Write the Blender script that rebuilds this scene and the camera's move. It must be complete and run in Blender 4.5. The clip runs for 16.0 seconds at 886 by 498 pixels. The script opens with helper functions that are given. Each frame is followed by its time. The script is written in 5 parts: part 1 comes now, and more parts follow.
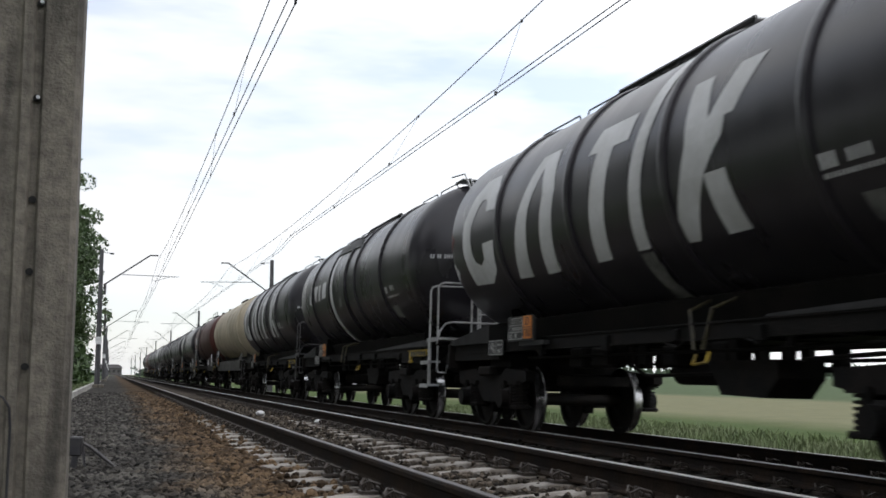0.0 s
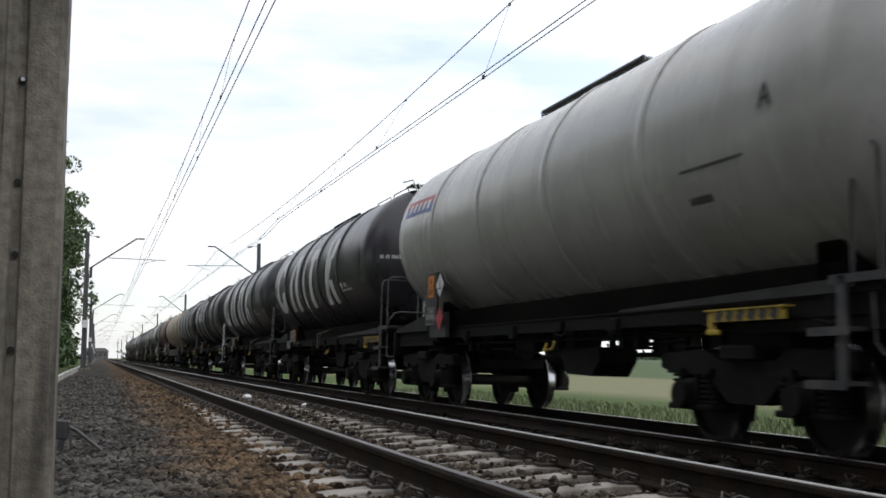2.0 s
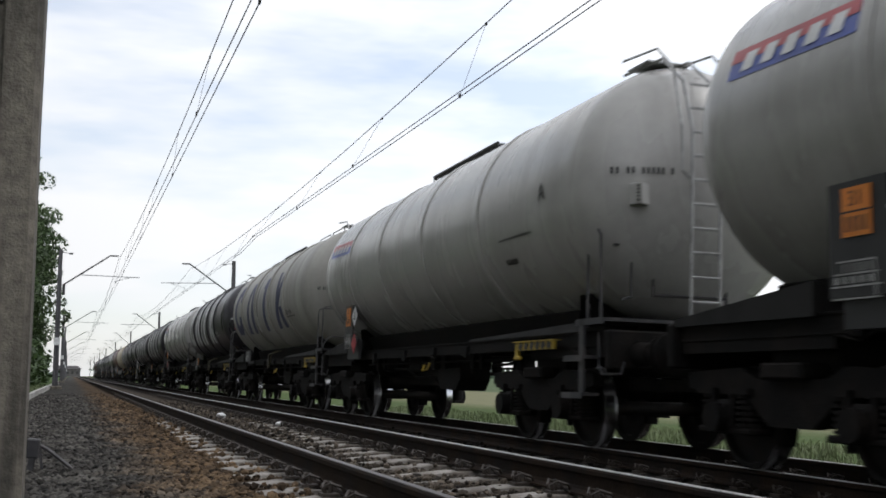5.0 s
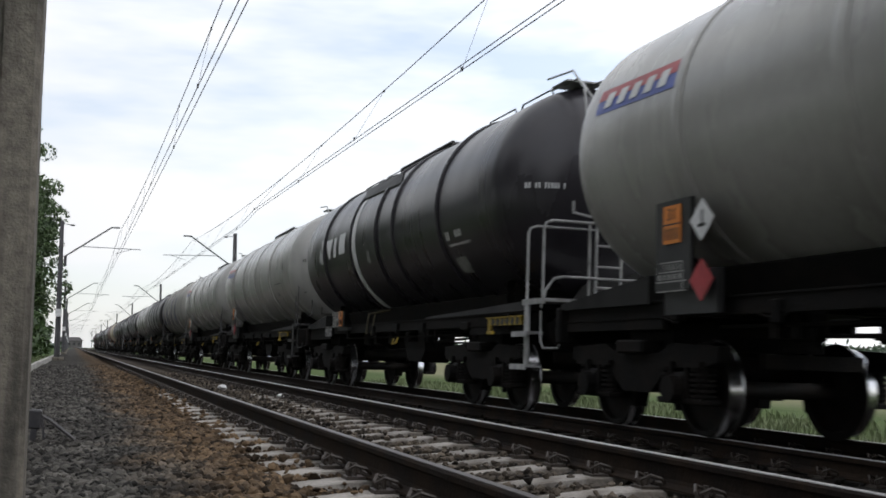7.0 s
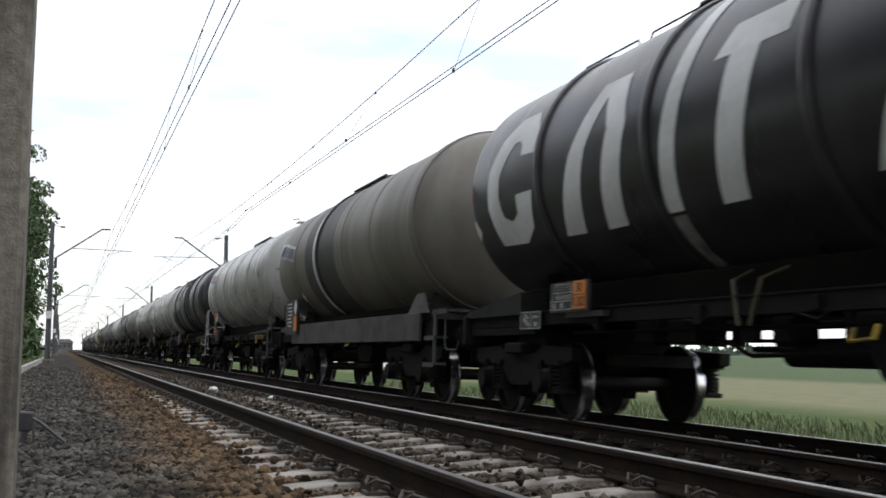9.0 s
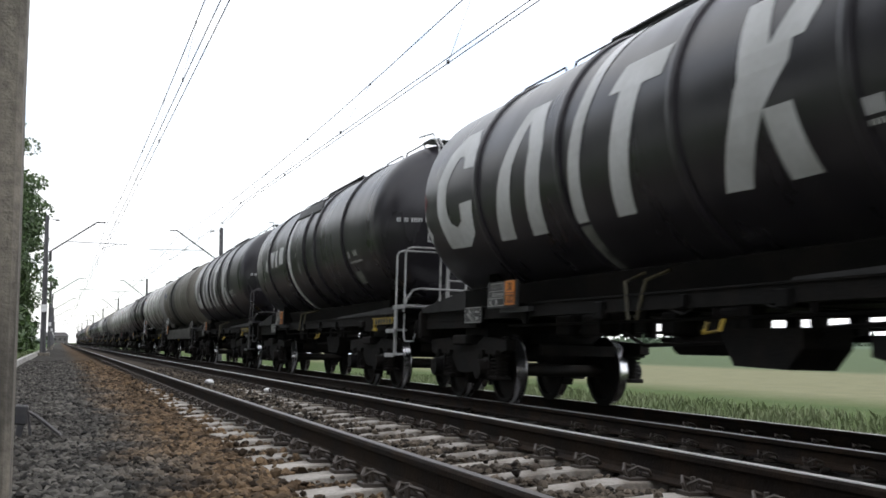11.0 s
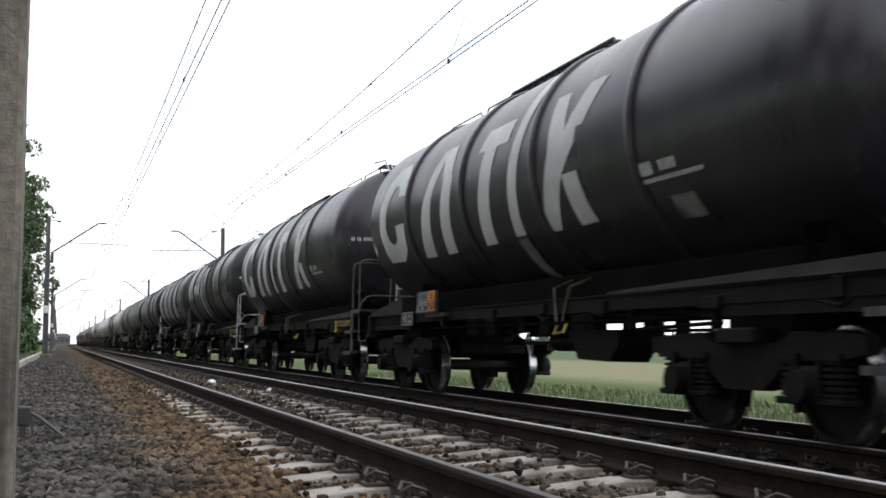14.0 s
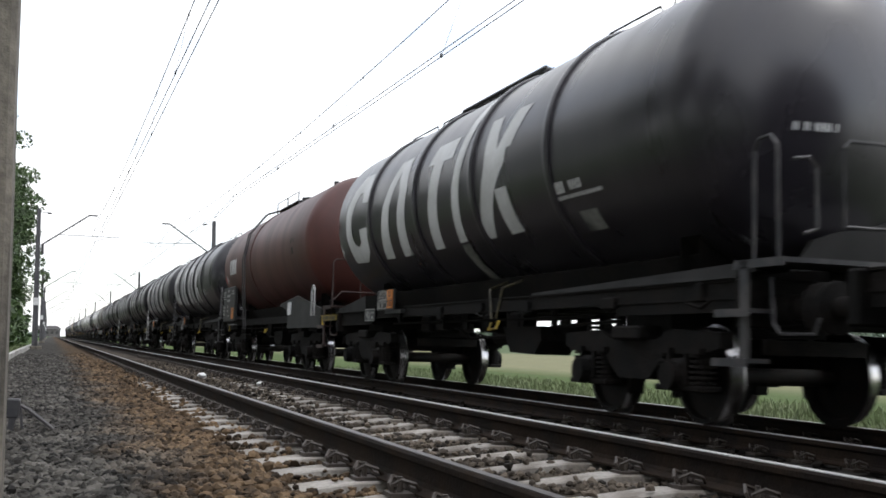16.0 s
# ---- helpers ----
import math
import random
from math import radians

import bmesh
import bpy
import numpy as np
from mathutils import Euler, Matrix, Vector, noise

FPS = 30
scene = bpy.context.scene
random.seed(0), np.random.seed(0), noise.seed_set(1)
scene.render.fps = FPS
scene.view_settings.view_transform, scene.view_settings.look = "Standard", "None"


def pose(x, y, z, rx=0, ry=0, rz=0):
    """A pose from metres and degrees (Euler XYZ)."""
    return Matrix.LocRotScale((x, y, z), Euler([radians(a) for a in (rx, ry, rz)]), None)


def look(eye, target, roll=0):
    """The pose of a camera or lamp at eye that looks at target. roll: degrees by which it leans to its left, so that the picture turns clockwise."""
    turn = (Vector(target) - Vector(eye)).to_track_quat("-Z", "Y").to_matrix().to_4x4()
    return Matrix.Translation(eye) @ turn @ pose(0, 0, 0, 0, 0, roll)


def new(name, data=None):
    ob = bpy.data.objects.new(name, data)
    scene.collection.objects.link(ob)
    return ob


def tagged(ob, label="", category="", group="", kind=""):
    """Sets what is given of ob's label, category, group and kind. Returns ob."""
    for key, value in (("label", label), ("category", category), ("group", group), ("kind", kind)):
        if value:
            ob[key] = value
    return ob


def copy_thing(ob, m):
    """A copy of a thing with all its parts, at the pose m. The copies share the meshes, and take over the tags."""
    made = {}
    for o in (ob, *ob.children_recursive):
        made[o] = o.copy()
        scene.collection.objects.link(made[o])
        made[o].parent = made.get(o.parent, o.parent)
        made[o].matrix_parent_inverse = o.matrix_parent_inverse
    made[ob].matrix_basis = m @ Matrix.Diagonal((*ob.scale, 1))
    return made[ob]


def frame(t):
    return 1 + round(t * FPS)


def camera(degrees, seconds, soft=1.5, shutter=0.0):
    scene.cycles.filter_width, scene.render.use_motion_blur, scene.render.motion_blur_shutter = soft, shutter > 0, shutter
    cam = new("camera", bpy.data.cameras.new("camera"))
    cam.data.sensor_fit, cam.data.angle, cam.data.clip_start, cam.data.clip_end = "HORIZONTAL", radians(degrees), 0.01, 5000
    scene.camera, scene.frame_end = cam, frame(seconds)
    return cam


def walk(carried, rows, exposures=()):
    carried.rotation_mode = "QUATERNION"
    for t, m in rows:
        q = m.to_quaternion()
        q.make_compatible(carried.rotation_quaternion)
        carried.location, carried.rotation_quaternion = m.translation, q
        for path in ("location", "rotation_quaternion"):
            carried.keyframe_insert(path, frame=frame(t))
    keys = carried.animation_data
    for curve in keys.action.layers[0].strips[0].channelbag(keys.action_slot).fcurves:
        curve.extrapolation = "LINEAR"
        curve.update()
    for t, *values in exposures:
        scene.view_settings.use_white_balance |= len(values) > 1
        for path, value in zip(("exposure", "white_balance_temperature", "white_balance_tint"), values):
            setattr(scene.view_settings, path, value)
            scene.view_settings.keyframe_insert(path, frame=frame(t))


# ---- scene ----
# ---- camera ----
cam = camera(44.6, 16.0, soft=1.7, shutter=0.14)
EYE = (0.0, 0.0, 0.545)
# seconds, turn to the right, tilt up, lean: degrees
TURNS = [
    (0.0, 16.87, 6.62, 0.06),
    (0.5, 16.87, 6.43, 0.04),
    (1.0, 17.03, 6.34, 0.07),
    (1.5, 17.22, 6.18, -0.02),
    (2.0, 17.55, 5.77, 0.10),
    (2.5, 17.83, 5.33, 0.13),
    (3.0, 18.03, 5.36, 0.02),
    (3.5, 18.25, 5.81, -0.17),
    (4.0, 18.51, 6.74, -0.10),
    (6.5, 18.96, 6.09, 0.35),
    (7.0, 18.78, 5.34, 0.50),
    (7.5, 18.89, 5.00, 0.61),
    (8.0, 18.94, 4.91, 0.48),
    (8.5, 19.01, 5.12, 0.46),
    (9.0, 19.23, 5.43, 0.43),
    (11.5, 19.49, 4.94, 0.16),
    (12.0, 19.48, 5.08, 0.18),
    (12.5, 19.45, 5.12, 0.17),
    (13.0, 19.48, 4.99, 0.02),
    (13.5, 19.51, 4.92, -0.07),
    (14.0, 19.40, 4.95, -0.11),
    (14.5, 19.48, 4.97, 0.18),
    (15.0, 19.61, 5.08, 0.04),
    (15.5, 19.81, 4.99, 0.22),
    (16.0, 19.86, 4.66, 0.23),
]
walk(cam, [(t, pose(*EYE, 90 + up, 0, -turn) @ pose(0, 0, 0, 0, 0, lean)) for t, turn, up, lean in TURNS],
     exposures=[(0.0, -0.42), (2.5, -0.38), (4.0, -0.54), (6.5, -0.56), (8.0, -0.34), (9.0, -0.26), (11.5, 0.0), (13.0, 0.0), (15.5, 0.04), (16.0, 0.04)])

# ---- world and light ----
world = bpy.data.worlds.new("overcast_sky")
scene.world = world
world.use_nodes = True
wn, wl = world.node_tree.nodes, world.node_tree.links
wn.clear()
SUN_UP, SUN_TURN = radians(52), radians(118)
sky = wn.new("ShaderNodeTexSky")
sky.sky_type, sky.sun_disc, sky.sun_elevation, sky.sun_rotation = "NISHITA", False, SUN_UP, SUN_TURN
sky_gain = wn.new("ShaderNodeMix")
sky_gain.data_type, sky_gain.blend_type = "RGBA", "MULTIPLY"
sky_gain.inputs[0].default_value = 1.0
sky_gain.inputs[7].default_value = (0.27, 0.265, 0.265, 1)
coord = wn.new("ShaderNodeTexCoord")
stretch = wn.new("ShaderNodeMapping")
stretch.inputs["Scale"].default_value = (1.0, 1.6, 4.5)
cloud = wn.new("ShaderNodeTexNoise")
cloud.inputs["Scale"].default_value, cloud.inputs["Detail"].default_value, cloud.inputs["Roughness"].default_value = 2.3, 5.0, 0.55
ramp = wn.new("ShaderNodeValToRGB")
ramp.color_ramp.elements[0].position, ramp.color_ramp.elements[0].color = 0.34, (0.40, 0.40, 0.40, 1)
ramp.color_ramp.elements[1].position, ramp.color_ramp.elements[1].color = 0.56, (1, 1, 1, 1)
veil = wn.new("ShaderNodeMix")
veil.data_type = "RGBA"
veil.inputs[7].default_value = (1.52, 1.54, 1.58, 1)
back = wn.new("ShaderNodeBackground")
back.inputs["Strength"].default_value = 1.0
out = wn.new("ShaderNodeOutputWorld")
wl.new(coord.outputs["Generated"], stretch.inputs["Vector"])
wl.new(stretch.outputs["Vector"], cloud.inputs["Vector"])
wl.new(cloud.outputs["Fac"], ramp.inputs["Fac"])
wl.new(sky.outputs["Color"], sky_gain.inputs[6])
wl.new(ramp.outputs["Color"], veil.inputs[0])
wl.new(sky_gain.outputs[2], veil.inputs[6])
# an overcast dome: brighter towards the zenith and the veiled sun
rise = wn.new("ShaderNodeSeparateXYZ")
wl.new(coord.outputs["Generated"], rise.inputs[0])
dome = wn.new("ShaderNodeMapRange")
dome.inputs[1].default_value, dome.inputs[2].default_value, dome.inputs[3].default_value, dome.inputs[4].default_value = 0.03, 1.0, 1.25, 1.10
wl.new(rise.outputs["Z"], dome.inputs[0])
toward = wn.new("ShaderNodeVectorMath")
toward.operation = "DOT_PRODUCT"
toward.inputs[1].default_value = (math.cos(SUN_UP) * math.sin(SUN_TURN), math.cos(SUN_UP) * math.cos(SUN_TURN), math.sin(SUN_UP))
wl.new(coord.outputs["Generated"], toward.inputs[0])
glow = wn.new("ShaderNodeMapRange")
glow.inputs[1].default_value, glow.inputs[2].default_value, glow.inputs[3].default_value, glow.inputs[4].default_value = -0.60, 0.50, 0.52, 1.15
glow.clamp = False
wl.new(toward.outputs["Value"], glow.inputs[0])
gain = wn.new("ShaderNodeMath")
gain.operation = "MULTIPLY"
wl.new(dome.outputs[0], gain.inputs[0])
wl.new(glow.outputs[0], gain.inputs[1])
wl.new(gain.outputs[0], back.inputs["Strength"])
wl.new(veil.outputs[2], back.inputs["Color"])
wl.new(back.outputs["Background"], out.inputs["Surface"])
sun = new("sun", bpy.data.lights.new("sun", "SUN"))
sun.data.energy, sun.data.angle, sun.data.color = 0.6, radians(14), (1.0, 0.98, 0.95)
sun.matrix_world = look((0, 0, 0), (-math.cos(SUN_UP) * math.sin(SUN_TURN), -math.cos(SUN_UP) * math.cos(SUN_TURN), -math.sin(SUN_UP)))
scene.view_settings.exposure = 0.0


# ---- materials ----
def material(name, base, rough=0.6, metal=0.0, second=None, grain=6.0, stain=0.8, bump=0.15, bump_scale=60.0, streak=None, island=0.0, per_object=0.0, specular=0.5, coat=0.0, spots=(0.42, 0.62), vary=0.18):
    """A surface with two scales of variation: broad stains towards `second`, fine grain, and relief."""
    m = bpy.data.materials.new(name)
    m.use_nodes = True
    n, k = m.node_tree.nodes, m.node_tree.links
    b = n["Principled BSDF"]
    b.inputs["Roughness"].default_value, b.inputs["Metallic"].default_value = rough, metal
    b.inputs["Specular IOR Level"].default_value = specular
    b.inputs["Coat Weight"].default_value = coat
    c = n.new("ShaderNodeTexCoord")
    mp = n.new("ShaderNodeMapping")
    mp.inputs["Scale"].default_value = streak or (1, 1, 1)
    k.new(c.outputs["Object"], mp.inputs["Vector"])
    t1 = n.new("ShaderNodeTexNoise")
    t1.inputs["Scale"].default_value, t1.inputs["Detail"].default_value = stain, 6.0
    k.new(mp.outputs["Vector"], t1.inputs["Vector"])
    t2 = n.new("ShaderNodeTexNoise")
    t2.inputs["Scale"].default_value, t2.inputs["Detail"].default_value = grain, 4.0
    k.new(c.outputs["Object"], t2.inputs["Vector"])
    r1 = n.new("ShaderNodeMapRange")
    r1.inputs[1].default_value, r1.inputs[2].default_value = spots
    k.new(t1.outputs["Fac"], r1.inputs[0])
    mix = n.new("ShaderNodeMix")
    mix.data_type = "RGBA"
    mix.inputs[6].default_value = (*base, 1)
    mix.inputs[7].default_value = (*(second or tuple(v * 0.72 for v in base)), 1)
    k.new(r1.outputs[0], mix.inputs[0])
    hsv = n.new("ShaderNodeHueSaturation")
    r2 = n.new("ShaderNodeMapRange")
    r2.inputs[1].default_value, r2.inputs[2].default_value, r2.inputs[3].default_value, r2.inputs[4].default_value = 0.3, 0.7, 1 - vary, 1 + vary
    k.new(t2.outputs["Fac"], r2.inputs[0])
    value = r2.outputs[0]
    if island or per_object:
        src = n.new("ShaderNodeNewGeometry").outputs["Random Per Island"] if island else n.new("ShaderNodeObjectInfo").outputs["Random"]
        spread = island or per_object
        r3 = n.new("ShaderNodeMapRange")
        r3.inputs[3].default_value, r3.inputs[4].default_value = 1 - spread, 1 + spread
        k.new(src, r3.inputs[0])
        mul = n.new("ShaderNodeMath")
        mul.operation = "MULTIPLY"
        k.new(value, mul.inputs[0])
        k.new(r3.outputs[0], mul.inputs[1])
        value = mul.outputs[0]
    k.new(value, hsv.inputs["Value"])
    k.new(mix.outputs[2], hsv.inputs["Color"])
    k.new(hsv.outputs["Color"], b.inputs["Base Color"])
    rr = n.new("ShaderNodeMapRange")
    rr.inputs[3].default_value, rr.inputs[4].default_value = max(0.02, rough - 0.1), min(1, rough + 0.12)
    k.new(t1.outputs["Fac"], rr.inputs[0])
    k.new(rr.outputs[0], b.inputs["Roughness"])
    if bump:
        t3 = n.new("ShaderNodeTexNoise")
        t3.inputs["Scale"].default_value, t3.inputs["Detail"].default_value = bump_scale, 3.0
        k.new(c.outputs["Object"], t3.inputs["Vector"])
        bp = n.new("ShaderNodeBump")
        bp.inputs["Strength"].default_value, bp.inputs["Distance"].default_value = bump, 0.02
        k.new(t3.outputs["Fac"], bp.inputs["Height"])
        k.new(bp.outputs["Normal"], b.inputs["Normal"])
    return m


DARK_TANK = material("dark_tank_paint", (0.0205, 0.0185, 0.0235), 0.29, second=(0.030, 0.027, 0.032), stain=0.9, grain=9, bump=0.03, bump_scale=5, streak=(1, 2.2, 0.35), specular=0.5, vary=0.05)
GLOSS_TANK = material("black_gloss_tank_paint", (0.0185, 0.0165, 0.0205), 0.28, second=(0.027, 0.025, 0.029), stain=0.9, grain=9, bump=0.03, bump_scale=5, streak=(1, 2.2, 0.35), specular=0.4, vary=0.05)
GREY_TANK = material("light_grey_tank_paint", (0.335, 0.327, 0.315), 0.26, second=(0.29, 0.282, 0.27), stain=0.8, grain=8, bump=0.03, bump_scale=5, streak=(1, 2.0, 0.35), vary=0.05)
WARM_TANK = material("weathered_grey_tank_paint", (0.32, 0.31, 0.285), 0.5, second=(0.24, 0.23, 0.21), stain=0.8, grain=8, bump=0.04, bump_scale=5, streak=(1, 2.0, 0.3), vary=0.05)
DULL_TANK = material("dull_aluminium_tank_paint", (0.145, 0.135, 0.115), 0.45, second=(0.105, 0.095, 0.080), stain=0.8, grain=8, bump=0.04, bump_scale=5, streak=(1, 2.0, 0.3), vary=0.05)
BEIGE_TANK = material("beige_tank_paint", (0.42, 0.36, 0.26), 0.5, second=(0.30, 0.26, 0.19), stain=0.8, grain=8, bump=0.03, bump_scale=5, vary=0.05)
RED_TANK = material("rust_red_tank_paint", (0.076, 0.020, 0.016), 0.46, second=(0.050, 0.016, 0.013), stain=0.7, grain=8, bump=0.04, bump_scale=5, streak=(1, 2.0, 0.3), vary=0.05)
WHITE_MARK = material("white_marking_paint", (0.62, 0.62, 0.63), 0.5, second=(0.50, 0.50, 0.50), stain=1.0, grain=14, bump=0.0, vary=0.05)
BLUE_MARK = material("navy_marking_paint", (0.018, 0.022, 0.09), 0.5, bump=0.0)
BLUE_LOGO = material("blue_sign_paint", (0.045, 0.075, 0.30), 0.45, bump=0.0)
RED_LOGO = material("red_sign_paint", (0.34, 0.035, 0.045), 0.45, bump=0.0)
RED_FADED = material("faded_red_diamond", (0.14, 0.018, 0.02), 0.5, second=(0.06, 0.016, 0.018), stain=6, bump=0.0)
DIRTY_STRIPE = material("dirty_stripe_paint", (0.20, 0.20, 0.19), 0.6, second=(0.07, 0.07, 0.07), stain=2.0, grain=14, bump=0.0)
BAND_DARK = material("dark_grey_band_paint", (0.045, 0.044, 0.042), 0.5, bump=0.0)
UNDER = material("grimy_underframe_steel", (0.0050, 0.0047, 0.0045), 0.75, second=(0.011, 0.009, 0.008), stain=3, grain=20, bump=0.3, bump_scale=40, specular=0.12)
UNDER_GREY = material("dusty_grey_underframe", (0.050, 0.048, 0.042), 0.7, second=(0.028, 0.026, 0.023), stain=2, grain=20, bump=0.15, bump_scale=40)
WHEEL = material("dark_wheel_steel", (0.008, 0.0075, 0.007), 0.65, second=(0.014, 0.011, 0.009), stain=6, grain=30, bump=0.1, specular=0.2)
TREAD = material("polished_wheel_tread", (0.44, 0.44, 0.45), 0.24, 1.0, second=(0.30, 0.29, 0.28), bump=0.0)
# polished steel, with the sky's glint put into a pale, half-diffuse colour
GLINT_HEAD = material("polished_rail_head_sky_glint", (0.54, 0.53, 0.53), 0.48, 0.55, second=(0.55, 0.53, 0.52), grain=30, streak=(8, 0.2, 1), bump=0.05)
DULL_HEAD = material("dull_rail_head", (0.13, 0.12, 0.115), 0.38, 0.8, second=(0.08, 0.07, 0.065), grain=30, streak=(8, 0.2, 1), bump=0.05)
RAIL_SIDE = material("rusty_rail_web", (0.016, 0.0125, 0.011), 0.8, second=(0.026, 0.018, 0.013), stain=3, grain=30, bump=0.3, specular=0.08)
CONCRETE = material("weathered_mast_concrete", (0.155, 0.138, 0.112), 0.85, second=(0.070, 0.063, 0.052), stain=3.4, grain=24, bump=0.35, bump_scale=90, streak=(3.4, 3.4, 0.40), spots=(0.45, 0.66), vary=0.32)
SLEEPER = material("pale_sleeper_concrete", (0.27, 0.25, 0.225), 0.85, second=(0.15, 0.13, 0.11), stain=5, grain=45, bump=0.3, bump_scale=80, per_object=0.15)
# much darker concrete, for the sleepers of the far track
DARK_SLEEPER = material("dark_sleeper_concrete", (0.035, 0.031, 0.027), 0.85, second=(0.02, 0.018, 0.016), stain=5, grain=45, bump=0.3, bump_scale=80, specular=0.2)
CLIP = material("rusty_spring_steel", (0.045, 0.034, 0.027), 0.6, second=(0.022, 0.017, 0.013), stain=12, bump=0.1)
STEEL = material("galvanised_steel", (0.42, 0.43, 0.44), 0.45, 0.6, second=(0.3, 0.3, 0.3), stain=4, bump=0.0)
RAILING = material("grey_painted_railing", (0.34, 0.34, 0.34), 0.5, second=(0.22, 0.22, 0.22), stain=5, bump=0.0)
DARK_STEEL = material("dark_painted_steel", (0.020, 0.020, 0.024), 0.5, second=(0.055, 0.05, 0.05), stain=4, bump=0.0)
ORANGE = material("orange_hazard_plate", (0.62, 0.20, 0.025), 0.5, second=(0.50, 0.15, 0.02), stain=6, bump=0.0)
YELLOW = material("yellow_warning_paint", (0.36, 0.245, 0.02), 0.6, second=(0.17, 0.12, 0.02), stain=7, bump=0.0)
PRINT = material("faded_white_print", (0.30, 0.30, 0.29), 0.6, second=(0.2, 0.2, 0.19), stain=9, bump=0.0)
UNDER_DUST = material("dusty_black_plate", (0.013, 0.0125, 0.012), 0.8, second=(0.008, 0.0078, 0.0075), stain=3, bump=0.1, specular=0.3)
DRAIN = material("faded_ochre_pipe", (0.060, 0.050, 0.024), 0.6, second=(0.028, 0.025, 0.019), stain=6, bump=0.0)
BLACK = material("black_paint", (0.015, 0.015, 0.016), 0.5, bump=0.0)
BOARD = material("dark_notice_board", (0.011, 0.011, 0.011), 0.6, second=(0.018, 0.018, 0.018), stain=4, bump=0.0)
WIRE = material("copper_wire_weathered", (0.07, 0.065, 0.075), 0.5, 0.4, bump=0.0)
BARK = material("tree_bark", (0.055, 0.045, 0.035), 0.9, bump=0.5, bump_scale=25)
LEAF = material("summer_leaves", (0.045, 0.080, 0.018), 0.6, second=(0.026, 0.052, 0.013), stain=0.6, grain=3, bump=0.0, island=0.35)
GRASS = material("meadow_grass", (0.088, 0.116, 0.046), 0.85, second=(0.118, 0.138, 0.068), stain=0.25, grain=2, bump=0.0, island=0.12)
FAR_GREEN = material("far_trees", (0.060, 0.085, 0.050), 0.9, second=(0.04, 0.06, 0.04), stain=0.02, bump=0.0)
ROOF = material("dark_roof", (0.05, 0.045, 0.045), 0.8, bump=0.0)
PLASTER = material("grey_plaster", (0.10, 0.095, 0.09), 0.85, bump=0.0)
WHITE_SIGN = material("white_enamel_sign", (0.72, 0.72, 0.72), 0.4, bump=0.0)


def ballast_material(name, island, base_bump, tone=1.0):
    """Crushed stone: cool grey by the path, browned by rust and brake dust beside the rails."""
    m = material(name, (0.102 * tone, 0.095 * tone, 0.084 * tone), 0.9, second=(0.050 * tone, 0.046 * tone, 0.041 * tone), stain=2.0, grain=26, bump=base_bump, bump_scale=22, island=island)
    n, k = m.node_tree.nodes, m.node_tree.links
    b = n["Principled BSDF"]
    old = b.inputs["Base Color"].links[0].from_socket
    g = n.new("ShaderNodeNewGeometry")
    s = n.new("ShaderNodeSeparateXYZ")
    k.new(g.outputs["Position"], s.inputs[0])
    wob = n.new("ShaderNodeTexNoise")
    wob.inputs["Scale"].default_value, wob.inputs["Detail"].default_value = 1.1, 4
    k.new(g.outputs["Position"], wob.inputs["Vector"])
    add = n.new("ShaderNodeMath")
    add.operation, add.inputs[2].default_value = "MULTIPLY_ADD", -0.65
    add.inputs[1].default_value = 1.3
    k.new(wob.outputs["Fac"], add.inputs[0])
    both = n.new("ShaderNodeMath")
    k.new(s.outputs["X"], both.inputs[0])
    k.new(add.outputs[0], both.inputs[1])
    r = n.new("ShaderNodeMapRange")
    r.inputs[1].default_value, r.inputs[2].default_value = 0.35, 0.85
    r.inputs[4].default_value = 0.85
    k.new(both.outputs[0], r.inputs[0])
    fade = n.new("ShaderNodeMapRange")
    fade.inputs[1].default_value, fade.inputs[2].default_value, fade.inputs[3].default_value, fade.inputs[4].default_value = 1.5, 2.1, 1.0, 0.35
    k.new(both.outputs[0], fade.inputs[0])
    rust = n.new("ShaderNodeMath")
    rust.operation = "MULTIPLY"
    k.new(r.outputs[0], rust.inputs[0])
    k.new(fade.outputs[0], rust.inputs[1])
    mix = n.new("ShaderNodeMix")
    mix.data_type, mix.blend_type = "RGBA", "MULTIPLY"
    mix.inputs[7].default_value = (1.60, 1.10, 0.66, 1)
    k.new(rust.outputs[0], mix.inputs[0])
    k.new(old, mix.inputs[6])
    # darker towards the far track, from x 3.3 to 4.2
    far_dark = n.new("ShaderNodeMapRange")
    far_dark.inputs[1].default_value, far_dark.inputs[2].default_value, far_dark.inputs[3].default_value, far_dark.inputs[4].default_value = 3.3, 4.2, 1.0, 0.22
    k.new(s.outputs["X"], far_dark.inputs[0])
    darkened = n.new("ShaderNodeHueSaturation")
    k.new(far_dark.outputs[0], darkened.inputs["Value"])
    k.new(mix.outputs[2], darkened.inputs["Color"])
    k.new(darkened.outputs["Color"], b.inputs["Base Color"])
    b.inputs["Specular IOR Level"].default_value = 0.2
    return m


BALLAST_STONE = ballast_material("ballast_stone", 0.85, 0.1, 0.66)


